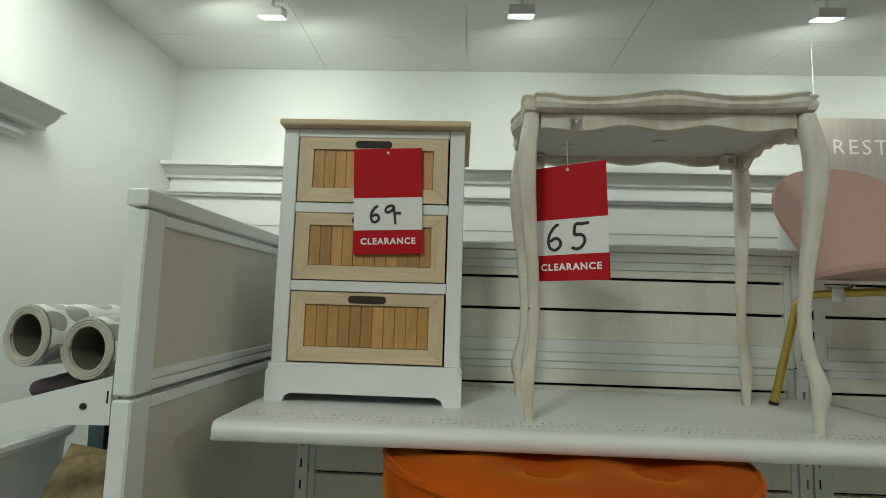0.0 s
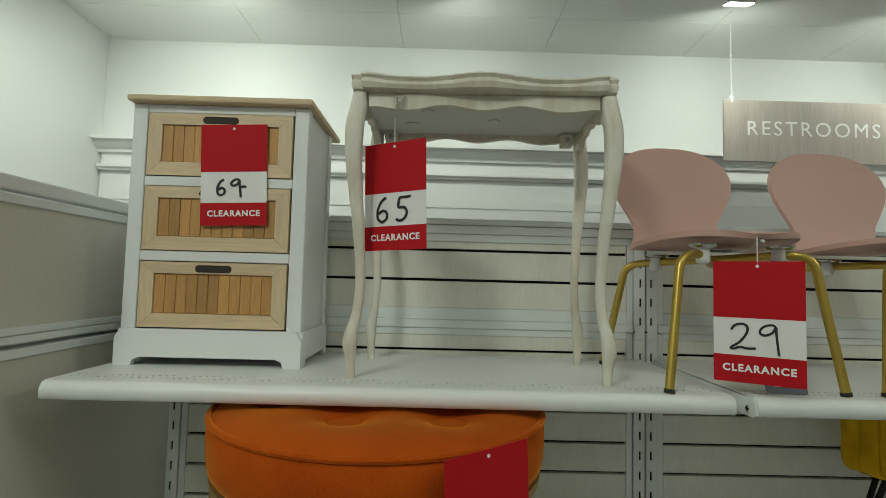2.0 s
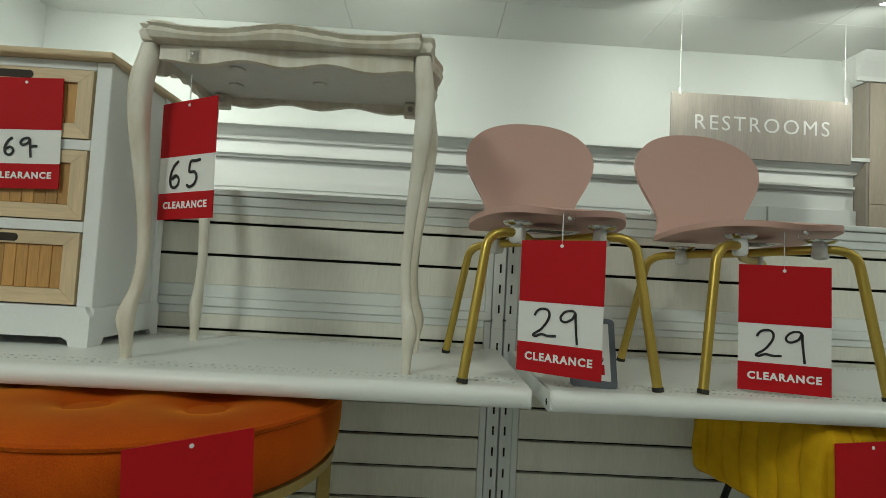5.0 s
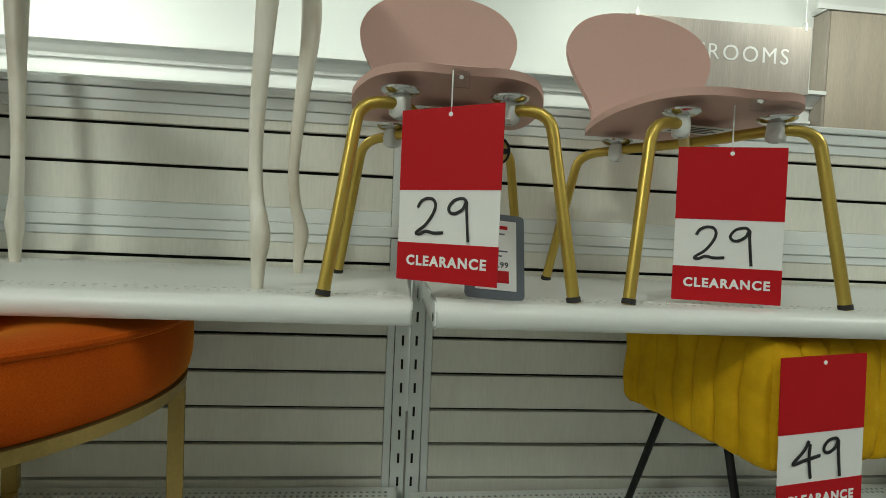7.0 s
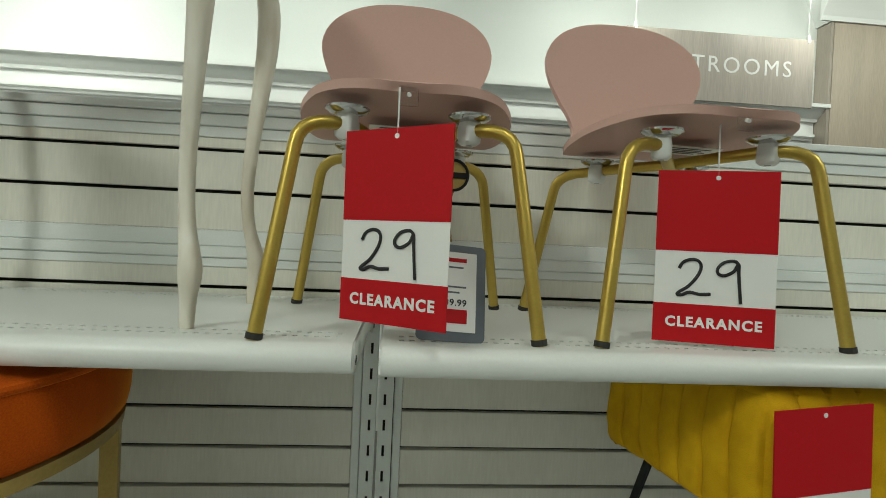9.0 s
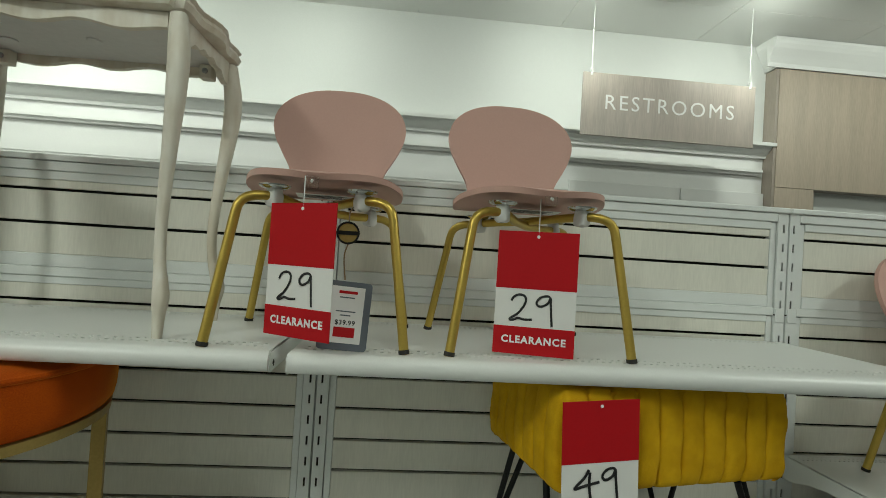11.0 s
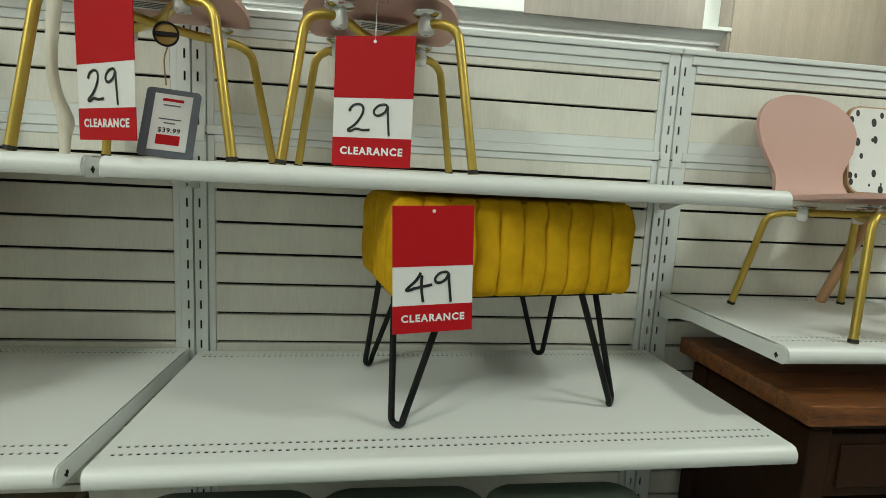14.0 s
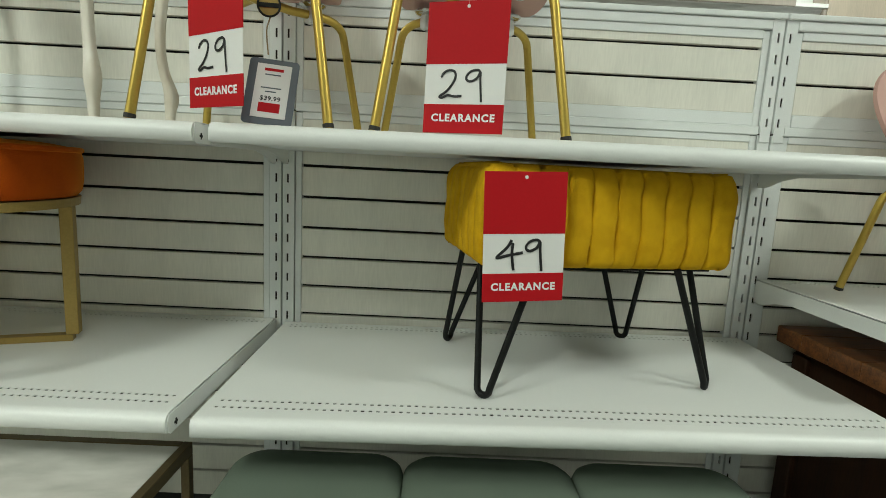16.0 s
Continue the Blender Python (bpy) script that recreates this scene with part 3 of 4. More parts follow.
# ------------------------------------------------------------------ price signs
DIGITS = {
    "2": [[(-0.04, 0.74), (0.04, 0.9), (0.2, 0.99), (0.38, 0.97), (0.46, 0.82), (0.4, 0.58), (0.2, 0.28), (-0.02, 0.1), (-0.06, 0.03), (0.04, 0.02), (0.22, 0.1), (0.44, 0.06), (0.7, 0.08)]],
    "9": [[(0.46, 0.92), (0.36, 1.0), (0.14, 0.95), (0.0, 0.78), (0.02, 0.64), (0.16, 0.6), (0.36, 0.72), (0.46, 0.92), (0.47, 0.7), (0.5, 0.3), (0.54, -0.14)]],
    "6": [[(0.4, 1.0), (0.2, 0.84), (0.04, 0.5), (0.05, 0.14), (0.22, 0.0), (0.42, 0.12), (0.44, 0.34), (0.28, 0.46), (0.08, 0.34)]],
    "5": [[(0.62, 0.98), (0.4, 0.96), (0.16, 0.94), (0.1, 0.62), (0.16, 0.55), (0.36, 0.54), (0.46, 0.34), (0.36, 0.1), (0.16, 0.0), (0.0, 0.08)]],
    "4": [[(0.34, 1.0), (0.18, 0.72), (-0.12, 0.42), (-0.1, 0.36), (0.2, 0.44), (0.72, 0.54)], [(0.38, 0.9), (0.36, 0.45), (0.42, -0.1)]],
    "7": [[(0.0, 0.78), (0.3, 0.88), (0.62, 0.94), (0.44, 0.56), (0.2, 0.08), (0.14, -0.08)]],
    "-": [[(0.0, 0.5), (0.14, 0.54), (0.3, 0.52)]],
}


def price_sign(number, place, turn=0.0, roll=0.0, lean=0.0, clip=0.0, size=0.036, pen=0.0018, tall=0.22, wide=0.142, note=""):
    """A hanging card: red over white over red. Its origin is the middle of its bottom edge."""
    g = new("clearance_sign")
    g.empty_display_size = 0.03
    g.matrix_basis = pose(*place, lean, roll, turn)
    tagged(g, "red and white clearance card handwritten " + number.strip("-") + note, "price sign", "clearance signs")
    w, h = wide / 2, tall
    part("card", block(-w, w, 0, 0.0009, 0, h), SIGNWHITE, g)
    part("red_band", block(-w - 0.0002, w + 0.0002, -0.0005, 0.0013, h * 0.53, h + 0.0002), SIGNRED, g, "plain red upper band")
    low = part("red_band", block(-w - 0.0002, w + 0.0002, -0.0005, 0.0013, -0.0002, h * 0.222), SIGNRED, g, "red lower band lettered CLEARANCE")
    words("lettering", "CLEARANCE", 0.0176 * wide / 0.142, LETTER, low, pose(0, -0.0009, h * 0.115, 90, 0, 0), "white capital letters", 0.0003, 0.036, 1.2)
    part("eyelet", lathe(bmesh.new(), [(0.003, 0), (0.003, 0.0006), (0.001, 0.0006)], 10), LETTER, g, "", False, pose(0, -0.0006, h - 0.009, 90, 0, 0))
    x = -0.5 * size * (1.1 * len(number.strip("-")) - 0.5) - (0.007 if "-" in number else 0)
    zb = h * 0.222 + (h * 0.308 - size) / 2
    for ch in number:
        bm = bmesh.new()
        for stroke in DIGITS[ch]:
            pts = [(x + u * size * 1.1, -0.0012, zb + v * size) for u, v in stroke]
            tube(bm, spline(pts, 6), pen, 6, flat=0.3)
        part("digit", bm, INK, g, "black marker numeral")
        x += size * (0.92 if ch != "9" else 0.6)
    if clip:
        part("hang_line", tube(bmesh.new(), [(0, 0.0004, h - 0.008), (0, 0.0004, h + clip)], 0.001, 6), PLASTIC, g)
    return g


def clip_tab(place, turn=0.0):
    g = thing("sign_clip", place, "small clear plastic sign holder tab", "sign clip", "clear sign clips", turn=turn)
    part("tab", block(-0.011, 0.011, -0.0012, 0, -0.012, 0.014, 0.0005), CLEAR, g)
    part("peg", tube(bmesh.new(), [(0, -0.0015, 0.001), (0, -0.007, -0.001)], 0.0025, 8), PLASTIC, g)
    return g


# ------------------------------------------------------------------ three-drawer cabinet
def cabinet(x0, x1, yf, yb, z):
    g = thing("drawer_cabinet", ((x0 + x1) / 2, yf, z), "white cabinet with three slatted natural wood drawers", "cabinet")
    w, d = (x1 - x0) / 2, yb - yf
    part("top", block(-w - 0.002, w + 0.008, -0.022, d + 0.05, 0.574, 0.588, 0.004, 2), PINE, g, "pale wood top with a rounded edge")
    for s in (-1, 1):
        a, b = sorted((s * w * 0.985, s * (w - 0.034)))
        part("side_post", block(a, b, 0, 0.03, 0.06, 0.573, 0.0015), CABWHITE, g)
        a, b = sorted((s * w * 0.985, s * (w - 0.034)))
        part("side_post", block(a, b, d - 0.034, d - 0.004, 0.06, 0.573, 0.0015), CABWHITE, g)
        a, b = sorted((s * (w * 0.985 - 0.005), s * (w - 0.028)))
        part("side_panel", block(a, b, 0.0302, d - 0.0342, 0.06, 0.573), CABWHITE, g)
    for z0, z1 in ((0.555, 0.573), (0.391, 0.412), (0.225, 0.247)):
        part("drawer_rail", block(-w + 0.0345, w - 0.0345, 0.001, 0.022, z0, z1, 0.0012), CABWHITE, g)
    part("back_board", block(-w + 0.03, w - 0.03, d - 0.012, d - 0.006, 0.07, 0.57), CABWHITE, g)
    # plinth with cut-out feet
    foot = [(-w - 0.002, 0), (-w + 0.034, 0), (-w + 0.038, 0.012), (-w + 0.05, 0.018), (w - 0.05, 0.018), (w - 0.038, 0.012), (w - 0.034, 0), (w + 0.002, 0), (w + 0.002, 0.06), (w - 0.004, 0.068), (w - 0.008, 0.078),
            (-w + 0.008, 0.078), (-w + 0.004, 0.068), (-w - 0.002, 0.06)]
    part("plinth", prism(bmesh.new(), foot, "y", -0.012, 0.0), CABWHITE, g)
    side = [(0.0005, 0), (0.03, 0), (0.036, 0.014), (d - 0.04, 0.014), (d - 0.034, 0), (d - 0.004, 0), (d - 0.004, 0.064), (d - 0.01, 0.076), (0.0005, 0.076)]
    for s in (-1, 1):
        a, b = sorted((s * (w + 0.0018), s * (w - 0.006)))
        part("plinth_side", prism(bmesh.new(), side, "x", a, b), CABWHITE, g)
    part("bottom_board", block(-w + 0.01, w - 0.01, 0.002, d - 0.012, 0.06, 0.072), CABWHITE, g)
    dx = w - 0.038
    for i, (z0, z1) in enumerate(((0.414, 0.553), (0.249, 0.389), (0.081, 0.223))):
        dr = part("drawer", block(-dx + 0.003, dx - 0.003, 0.012, d - 0.03, z0 + 0.004, z1 - 0.004), PINE, g, "natural wood drawer with a slatted front")
        fr = 0.03
        hy0, hy1 = -0.002, 0.011
        g4 = 0.0003
        za, zb = z0 + fr, z1 - fr * 0.85
        # four frame pieces, mitred at the corners
        part("frame_stile", prism(bmesh.new(), [(-dx, z0), (-dx + fr - g4, za), (-dx + fr - g4, zb), (-dx, z1)], "y", hy0, hy1), PINEV, dr)
        part("frame_stile", prism(bmesh.new(), [(dx, z0), (dx - fr + g4, za), (dx - fr + g4, zb), (dx, z1)], "y", hy0, hy1), PINEV, dr)
        part("frame_rail", prism(bmesh.new(), [(-dx + g4, z0), (dx - g4, z0), (dx - fr, za - g4), (-dx + fr, za - g4)], "y", hy0, hy1), PINE, dr)
        part("frame_rail", prism(bmesh.new(), [(-dx + g4, z1), (dx - g4, z1), (dx - fr, zb + g4), (-dx + fr, zb + g4)], "y", hy0, hy1), PINE, dr)
        n = 11
        sw = (2 * dx - 2 * fr) / n
        for k in range(n):
            a = -dx + fr + k * sw
            part("slat", block(a + 0.0003, a + sw - 0.0003, 0.002 + 0.0006 * (k % 3), 0.0115, za + 0.0004, zb - 0.0004, 0.001), PAULOWNIA, dr)
        # No hole is cut: a thin dark plate paints the grip's shade.
        zc = z1 - 0.014
        part("grip_hole", prism(bmesh.new(), rounded_rect(-0.039, 0.039, zc - 0.008, zc + 0.008, 0.0078), "y", hy0 - 0.0006, hy0 + 0.0005), HOLE, dr, "dark plate painted as the shaded grip hole")
    return g


cabinet(-1.232, -0.843, -0.256, -0.012, 1.189).scale.z = 0.984
price_sign("69-", (-0.998, -0.2622, 1.49), 0, -2.2, 0, size=0.034, pen=0.0026, note=" on the cabinet")


# ------------------------------------------------------------------ side table with shaped legs
def side_table(cx, cy, w, d, h, z, turn=0.0):
    g = thing("side_table", (cx, cy, z), "antiqued cream side table with cabriole legs and scalloped top", "side table", turn=turn)
    bm = bmesh.new()
    rings = []
    n = 160

    def edge(t, grow):
        """Scalloped outline of the top."""
        a = 2 * math.pi * t
        hx, hy = w / 2 + 0.026 + grow, d / 2 + 0.03 + grow
        c, s = math.cos(a), math.sin(a)
        k = (abs(c) ** 7 + abs(s) ** 7) ** (-1 / 7)
        x, y = k * c, k * s
        wave = 0.0
        if abs(y) > 0.93:
            wave = 0.5 + 0.5 * math.cos(x * math.pi * 2.0)
        elif abs(x) > 0.93:
            wave = 0.5 + 0.5 * math.cos(y * math.pi * 2.0)
        cut = 0.016 * (1 - wave)
        tip = max(0.0, min(abs(x), abs(y)) - 0.8) * 0.05
        return (x * (hx - cut + tip), y * (hy - cut + tip))

    for grow, zz in ((-0.016, h - 0.03), (-0.004, h - 0.026), (0.0, h - 0.019), (-0.003, h - 0.013), (-0.005, h - 0.011), (0.0, h - 0.005), (-0.006, h), (-0.03, h)):
        ring = []
        for k in range(n):
            x, y = edge(k / n, grow)
            crest = 0.004 * max(0, math.cos(x / (w / 2) * math.pi * 2)) if zz > h - 0.02 else 0.0
            knuckle = 0.0022 * abs(math.sin(x * 170 + y * 120)) if zz > h - 0.012 and (abs(x) < 0.09 or abs(x) > w / 2 - 0.05) else 0.0
            ring.append((x, y, zz + crest + knuckle))
        rings.append(ring)
    loft(bm, rings)
    part("top", bm, ANTIQUE, g, "cream scalloped top with carved edge", True)
    part("underside", block(-w / 2 + 0.012, w / 2 - 0.012, -d / 2 + 0.012, d / 2 - 0.012, h - 0.044, h - 0.031), UNDER, g, "pale unpainted underside board")
    for sx, sy, rr in ((-0.115, -0.06, 0.014), (-0.155, 0.03, 0.015), (0.03, 0.0, 0.014)):
        part("screw_cap", lathe(bmesh.new(), [(rr, 0), (rr, -0.002), (rr - 0.003, -0.003)], 20, (sx, sy, h - 0.0441)), UNDER, g)
    # aprons, wavy on their lower edge
    ln = w - 0.05
    for s in (-1, 1):
        pts = [(-ln / 2, h - 0.031), (ln / 2, h - 0.031)]
        low = []
        for k in range(33):
            u = 1 - 2 * k / 32
            low.append((u * ln / 2, h - 0.057 - 0.005 * math.cos(u * math.pi * 3.0) - 0.006 * abs(u) ** 3))
        a, b = sorted((s * (d / 2 - 0.004), s * (d / 2 - 0.018)))
        part("apron", prism(bmesh.new(), pts + low, "y", a, b), ANTIQUE, g)
    ls = d - 0.05
    for s in (-1, 1):
        pts = [(-ls / 2, h - 0.031), (ls / 2, h - 0.031)]
        low = []
        for k in range(33):
            u = 1 - 2 * k / 32
            low.append((u * ls / 2, h - 0.055 - 0.028 * abs(u) ** 2.2 - 0.003 * math.cos(u * math.pi * 5)))
        a, b = sorted((s * (w / 2 - 0.004), s * (w / 2 - 0.018)))
        part("apron", prism(bmesh.new(), pts + low, "x", a, b), ANTIQUE, g)
    # cabriole legs: outward knee, inward ankle, small pad foot
    prof = [(1.0, 0.0, 0.0135), (0.95, 0.003, 0.0155), (0.87, 0.009, 0.0168), (0.76, 0.0085, 0.0155), (0.62, 0.001, 0.0125), (0.47, -0.008, 0.0102), (0.33, -0.0125, 0.009),
            (0.23, -0.008, 0.0092), (0.17, 0.0, 0.0112), (0.135, 0.0035, 0.0128), (0.105, 0.0035, 0.0122), (0.065, 0.0015, 0.0094), (0.0, 0.0, 0.0078)]
    hl = h - 0.032
    dense = spline([(t, o, r) for t, o, r in prof], 4)
    for sx in (-1, 1):
        for sy in (-1, 1):
            rings = []
            for t, o, r in dense:
                ring = []
                for k in range(20):
                    a = 2 * math.pi * k / 20
                    c, s = math.cos(a), math.sin(a)
                    q = (abs(c) ** 3 + abs(s) ** 3) ** (-1 / 3)
                    ridge = 1 + 0.14 * max(0, math.cos(a - math.atan2(sy, sx))) ** 6
                    ring.append((sx * (w / 2 - 0.008) + sx * o * 0.85 + q * c * r * ridge, sy * (d / 2 - 0.008) + sy * o * 0.85 + q * s * r * ridge, t * hl))
                rings.append(ring)
            part("leg", loft(bmesh.new(), rings), ANTIQUE, g, "", True)
    for sx in (-1, 1):
        blk = part("corner_block", block(sx * (w / 2 - 0.045) - 0.014, sx * (w / 2 - 0.045) + 0.014, d / 2 - 0.045, d / 2 - 0.02, h - 0.075, h - 0.045, 0.002), ANTIQUE, g)
        part("bolt", lathe(bmesh.new(), [(0.006, 0), (0.006, 0.004), (0.003, 0.006)], 8), GREYM, blk, "", False, pose(sx * (w / 2 - 0.045), d / 2 - 0.046, h - 0.06, 90, 0, 0))
    return g


side_table(-0.468, -0.236, 0.512, 0.258, 0.598, 1.189, -2.0)
price_sign("65", (-0.643, -0.339, 1.442), -26, -2, 0, clip=0.05, size=0.049, pen=0.0028, note=" below the table")
clip_tab((-0.64, -0.3605, 1.738))


# ------------------------------------------------------------------ children's chairs
def shell_grid(line, nu=14):
    """Rows of points over a bent sheet: (y, z, half width, bow) along its middle line."""
    rows = []
    for y, z, hw, bow in line:
        rows.append([(hw * u, y - bow * (u * u), z + 0.0) for u in [2 * k / nu - 1 for k in range(nu + 1)]])
    return rows


def sheet(bm, rows, thick):
    grid = [[Vector(p) for p in r] for r in rows]
    nr, nc = len(grid), len(grid[0])

    def normal(i, j):
        a = grid[min(i + 1, nr - 1)][j] - grid[max(i - 1, 0)][j]
        b = grid[i][min(j + 1, nc - 1)] - grid[i][max(j - 1, 0)]
        return b.cross(a).normalized()

    top = [[bm.verts.new(grid[i][j]) for j in range(nc)] for i in range(nr)]
    low = [[bm.verts.new(grid[i][j] + normal(i, nc // 2) * thick) for j in range(nc)] for i in range(nr)]
    for i in range(nr - 1):
        for j in range(nc - 1):
            bm.faces.new((top[i][j], top[i][j + 1], top[i + 1][j + 1], top[i + 1][j]))
            bm.faces.new((low[i][j], low[i + 1][j], low[i + 1][j + 1], low[i][j + 1]))
    rim = [(0, j) for j in range(nc)] + [(i, nc - 1) for i in range(1, nr)] + [(nr - 1, j) for j in range(nc - 2, -1, -1)] + [(i, 0) for i in range(nr - 2, 0, -1)]
    for a, b in zip(rim, rim[1:] + rim[:1]):
        bm.faces.new((top[a[0]][a[1]], low[a[0]][a[1]], low[b[0]][b[1]], top[b[0]][b[1]]))
    return bm


SEAT_Z = 0.292
SHELL_LINE = [(-0.178, 0.286, 0.018, 0), (-0.174, 0.288, 0.044, 0), (-0.164, 0.29, 0.07, 0), (-0.143, 0.2915, 0.097, 0), (-0.108, 0.291, 0.122, 0), (-0.045, 0.286, 0.1455, 0), (0.025, 0.28, 0.15, 0),
              (0.08, 0.277, 0.141, 0), (0.118, 0.281, 0.127, 0.001), (0.143, 0.298, 0.112, 0.002), (0.157, 0.327, 0.103, 0.004), (0.166, 0.353, 0.109, 0.006), (0.174, 0.385, 0.127, 0.009), (0.182, 0.422, 0.145, 0.012),
              (0.19, 0.459, 0.1515, 0.013), (0.1985, 0.494, 0.1405, 0.0112), (0.2045, 0.52, 0.1165, 0.0077), (0.208, 0.536, 0.088, 0.0044), (0.2102, 0.5455, 0.056, 0.0018), (0.2112, 0.5494, 0.026, 0.0004), (0.2114, 0.5502, 0.008, 0.0)]


def pink_chair(m, note):
    g = new("child_chair")
    g.empty_display_size = 0.05
    g.matrix_basis = m
    tagged(g, "dusty pink child's chair on gold tube legs" + note, "chair", "pink children's chairs")
    line = spline([Vector((a, b, c)) for a, b, c, _ in SHELL_LINE], 3)
    bows = [v.x for v in spline([Vector((q[3], 0, 0)) for q in SHELL_LINE], 3)]
    part("seat_shell", sheet(bmesh.new(), shell_grid([(p.x, p.y, p.z, b) for p, b in zip(line, bows)]), 0.011), PINK, g, "one-piece pink bent shell", True)
    # two tubes that cross below the seat
    feet = {(-1, -1): (-0.166, -0.163), (1, -1): (0.166, -0.163), (-1, 1): (-0.176, 0.158), (1, 1): (0.176, 0.158)}
    for sx in (-1, 1):
        zf, zr = 0.2595 + 0.001 * sx, 0.2465 + 0.001 * sx
        zm = 0.249 + 0.0045 * sx
        a, b = Vector((*feet[(sx, -1)], 0)), Vector((*feet[(-sx, 1)], 0))
        la, lb = Vector((sx * 0.134, -0.137, zf - 0.032)), Vector((-sx * 0.14, 0.123, zr - 0.03))
        ka, kb = Vector((sx * 0.131, -0.135, zf)), Vector((-sx * 0.136, 0.119, zr))
        ea, eb = Vector((sx * 0.092, -0.123, zf)), Vector((-sx * 0.098, 0.084, zr))
        pts = [a, a.lerp(la, 0.5), la]
        for t in (0.2, 0.4, 0.6, 0.8):
            pts.append(la.lerp(ka, t).lerp(ka.lerp(ea, t), t))
        pts += [ea, Vector((sx * 0.068, -0.11, zf - 0.001)), Vector((sx * 0.04, -0.066, zm + 0.004)), Vector((0, -0.008, zm)), Vector((-sx * 0.05, 0.04, zm - 0.002)), eb]
        for t in (0.2, 0.4, 0.6, 0.8):
            pts.append(eb.lerp(kb, t).lerp(kb.lerp(lb, t), t))
        pts += [lb, lb.lerp(b, 0.5), b]
        leg = part("leg_tube", tube(bmesh.new(), pts, 0.0085, 12), GOLD, g, "bent gold tube forming two legs", True)
        for p, q in ((a, la), (b, lb)):
            dd = (q - p).normalized()
            part("foot_cap", tube(bmesh.new(), [p + dd * 0.0005, p + dd * 0.008], 0.0096, 12), RUBBER, leg, "black rubber foot")
        for cx, cy, zc, top, turn in ((sx * 0.076, -0.1155, zf, 0.2755, sx * 30), (-sx * 0.084, 0.0705, zr, 0.2625, sx * 42)):
            rings = [[(u, v, zz) for u, v in rounded_rect(-0.0125 + ins, 0.0125 - ins, -0.0115 + ins, 0.0115 - ins, 0.005, 3)] for ins, zz in
                     ((0.0035, zc - 0.0185), (0.0, zc - 0.0145), (-0.0005, zc), (0.0015, top - 0.004), (0.002, top - 0.0005))]
            cl = part("clamp", loft(bmesh.new(), rings), PLASTIC, g, "white plastic clamp", True, pose(cx, cy, 0, 0, 0, turn))
            part("screw_hole", lathe(bmesh.new(), [(0.0042, zc - 0.0192), (0.0042, zc - 0.0184)], 12), GREYM, cl, "grey screw head")
            part("disc", lathe(bmesh.new(), [(0.0125, top - 0.005), (0.021, top - 0.0035), (0.027, top + 0.0005), (0.0275, top + 0.003)], 24), CHROME, cl, "chrome cup washer", True)
    st = part("sticker", block(-0.056, 0.056, -0.022, 0.022, 0.2738, 0.2745), SIGNWHITE, g, "white printed sticker below the seat", False, pose(0.004, -0.05, -0.0008, -4.6, 0, 4))
    for q in range(4):
        part("print_bar", block(-0.042, 0.042 - 0.012 * (q % 2), -0.0145 + q * 0.008, -0.0115 + q * 0.008, 0.2732, 0.2737), TAGGREY, st)
    return g


pink_chair(pose(0.034, -0.256, 1.189, 0, 0, 1.2), " beside the side table")
pink_chair(pose(0.441, -0.246, 1.189, 0, 0, 1.8), " beside a matching chair")
pink_chair(pose(1.56, -0.248, 0.892, 0, 0, 4.5), " by a dotted chair")
price_sign("29", (0.024, -0.441, 1.213), -33, 0, 0, clip=0.045, size=0.047, pen=0.0021, note=" hung from a pink chair")
clip_tab((0.0345, -0.4362, 1.4705), 4.5)
price_sign("29", (0.43, -0.398, 1.1945), -17, 0, -2, clip=0.06, size=0.047, pen=0.0021, note=" under a pink chair")
clip_tab((0.441, -0.4242, 1.4705), 3)

# brand-free swing tag with its medallion
tag = thing("swing_tag", (0.096, -0.413, 1.191), "slate grey swing tag with a white price label", "price tag", turn=6)
m = pose(0, 0, 0, -20, 4, 0)
card = part("card", prism(bmesh.new(), rounded_rect(-0.042, 0.042, 0, 0.122, 0.007), "y", 0, 0.002), TAGGREY, tag, "", False, m)
part("label", block(-0.028, 0.03, -0.0012, -0.0002, 0.012, 0.112), SIGNWHITE, card, "white printed price label")
part("print_bar", block(-0.015, 0.017, -0.0018, -0.0013, 0.099, 0.104), SIGNRED, card, "red printed line")
for zz, hw in ((0.091, 0.013), (0.066, 0.017), (0.059, 0.009)):
    part("print_bar", block(-hw, hw, -0.0018, -0.0013, zz, zz + 0.002), TAGGREY, card, "grey printed line")
words("print_price", "$39.99", 0.0115, INK, card, pose(0.001, -0.0016, 0.047, 90, 0, 0), "black printed price", 0.0002)
part("print_block", block(-0.017, 0.019, -0.0018, -0.0013, 0.022, 0.039), SIGNRED, card, "plain red printed block")
part("twine", tube(bmesh.new(), spline([(0.0, 0.021, 0.118), (-0.004, 0.028, 0.16), (0.003, 0.03, 0.19), (0.001, 0.035, 0.235), (0.012, 0.05, 0.252)], 6), 0.0013, 6), TWINE, tag)
md = part("medallion", tube(bmesh.new(), [(0.0185 * math.cos(2 * math.pi * k / 28), 0.026, 0.2 + 0.0185 * math.sin(2 * math.pi * k / 28)) for k in range(28)], 0.0018, 6, True), BLACKM, tag, "round black and gold medallion")
part("bar", block(-0.017, 0.017, 0.0255, 0.0275, 0.1965, 0.2035), BLACKM, md)
part("disc", lathe(bmesh.new(), [(0.018, 0), (0.018, 0.001)], 24), BRASS, md, "", False, pose(0, 0.0285, 0.2, 90, 0, 0))


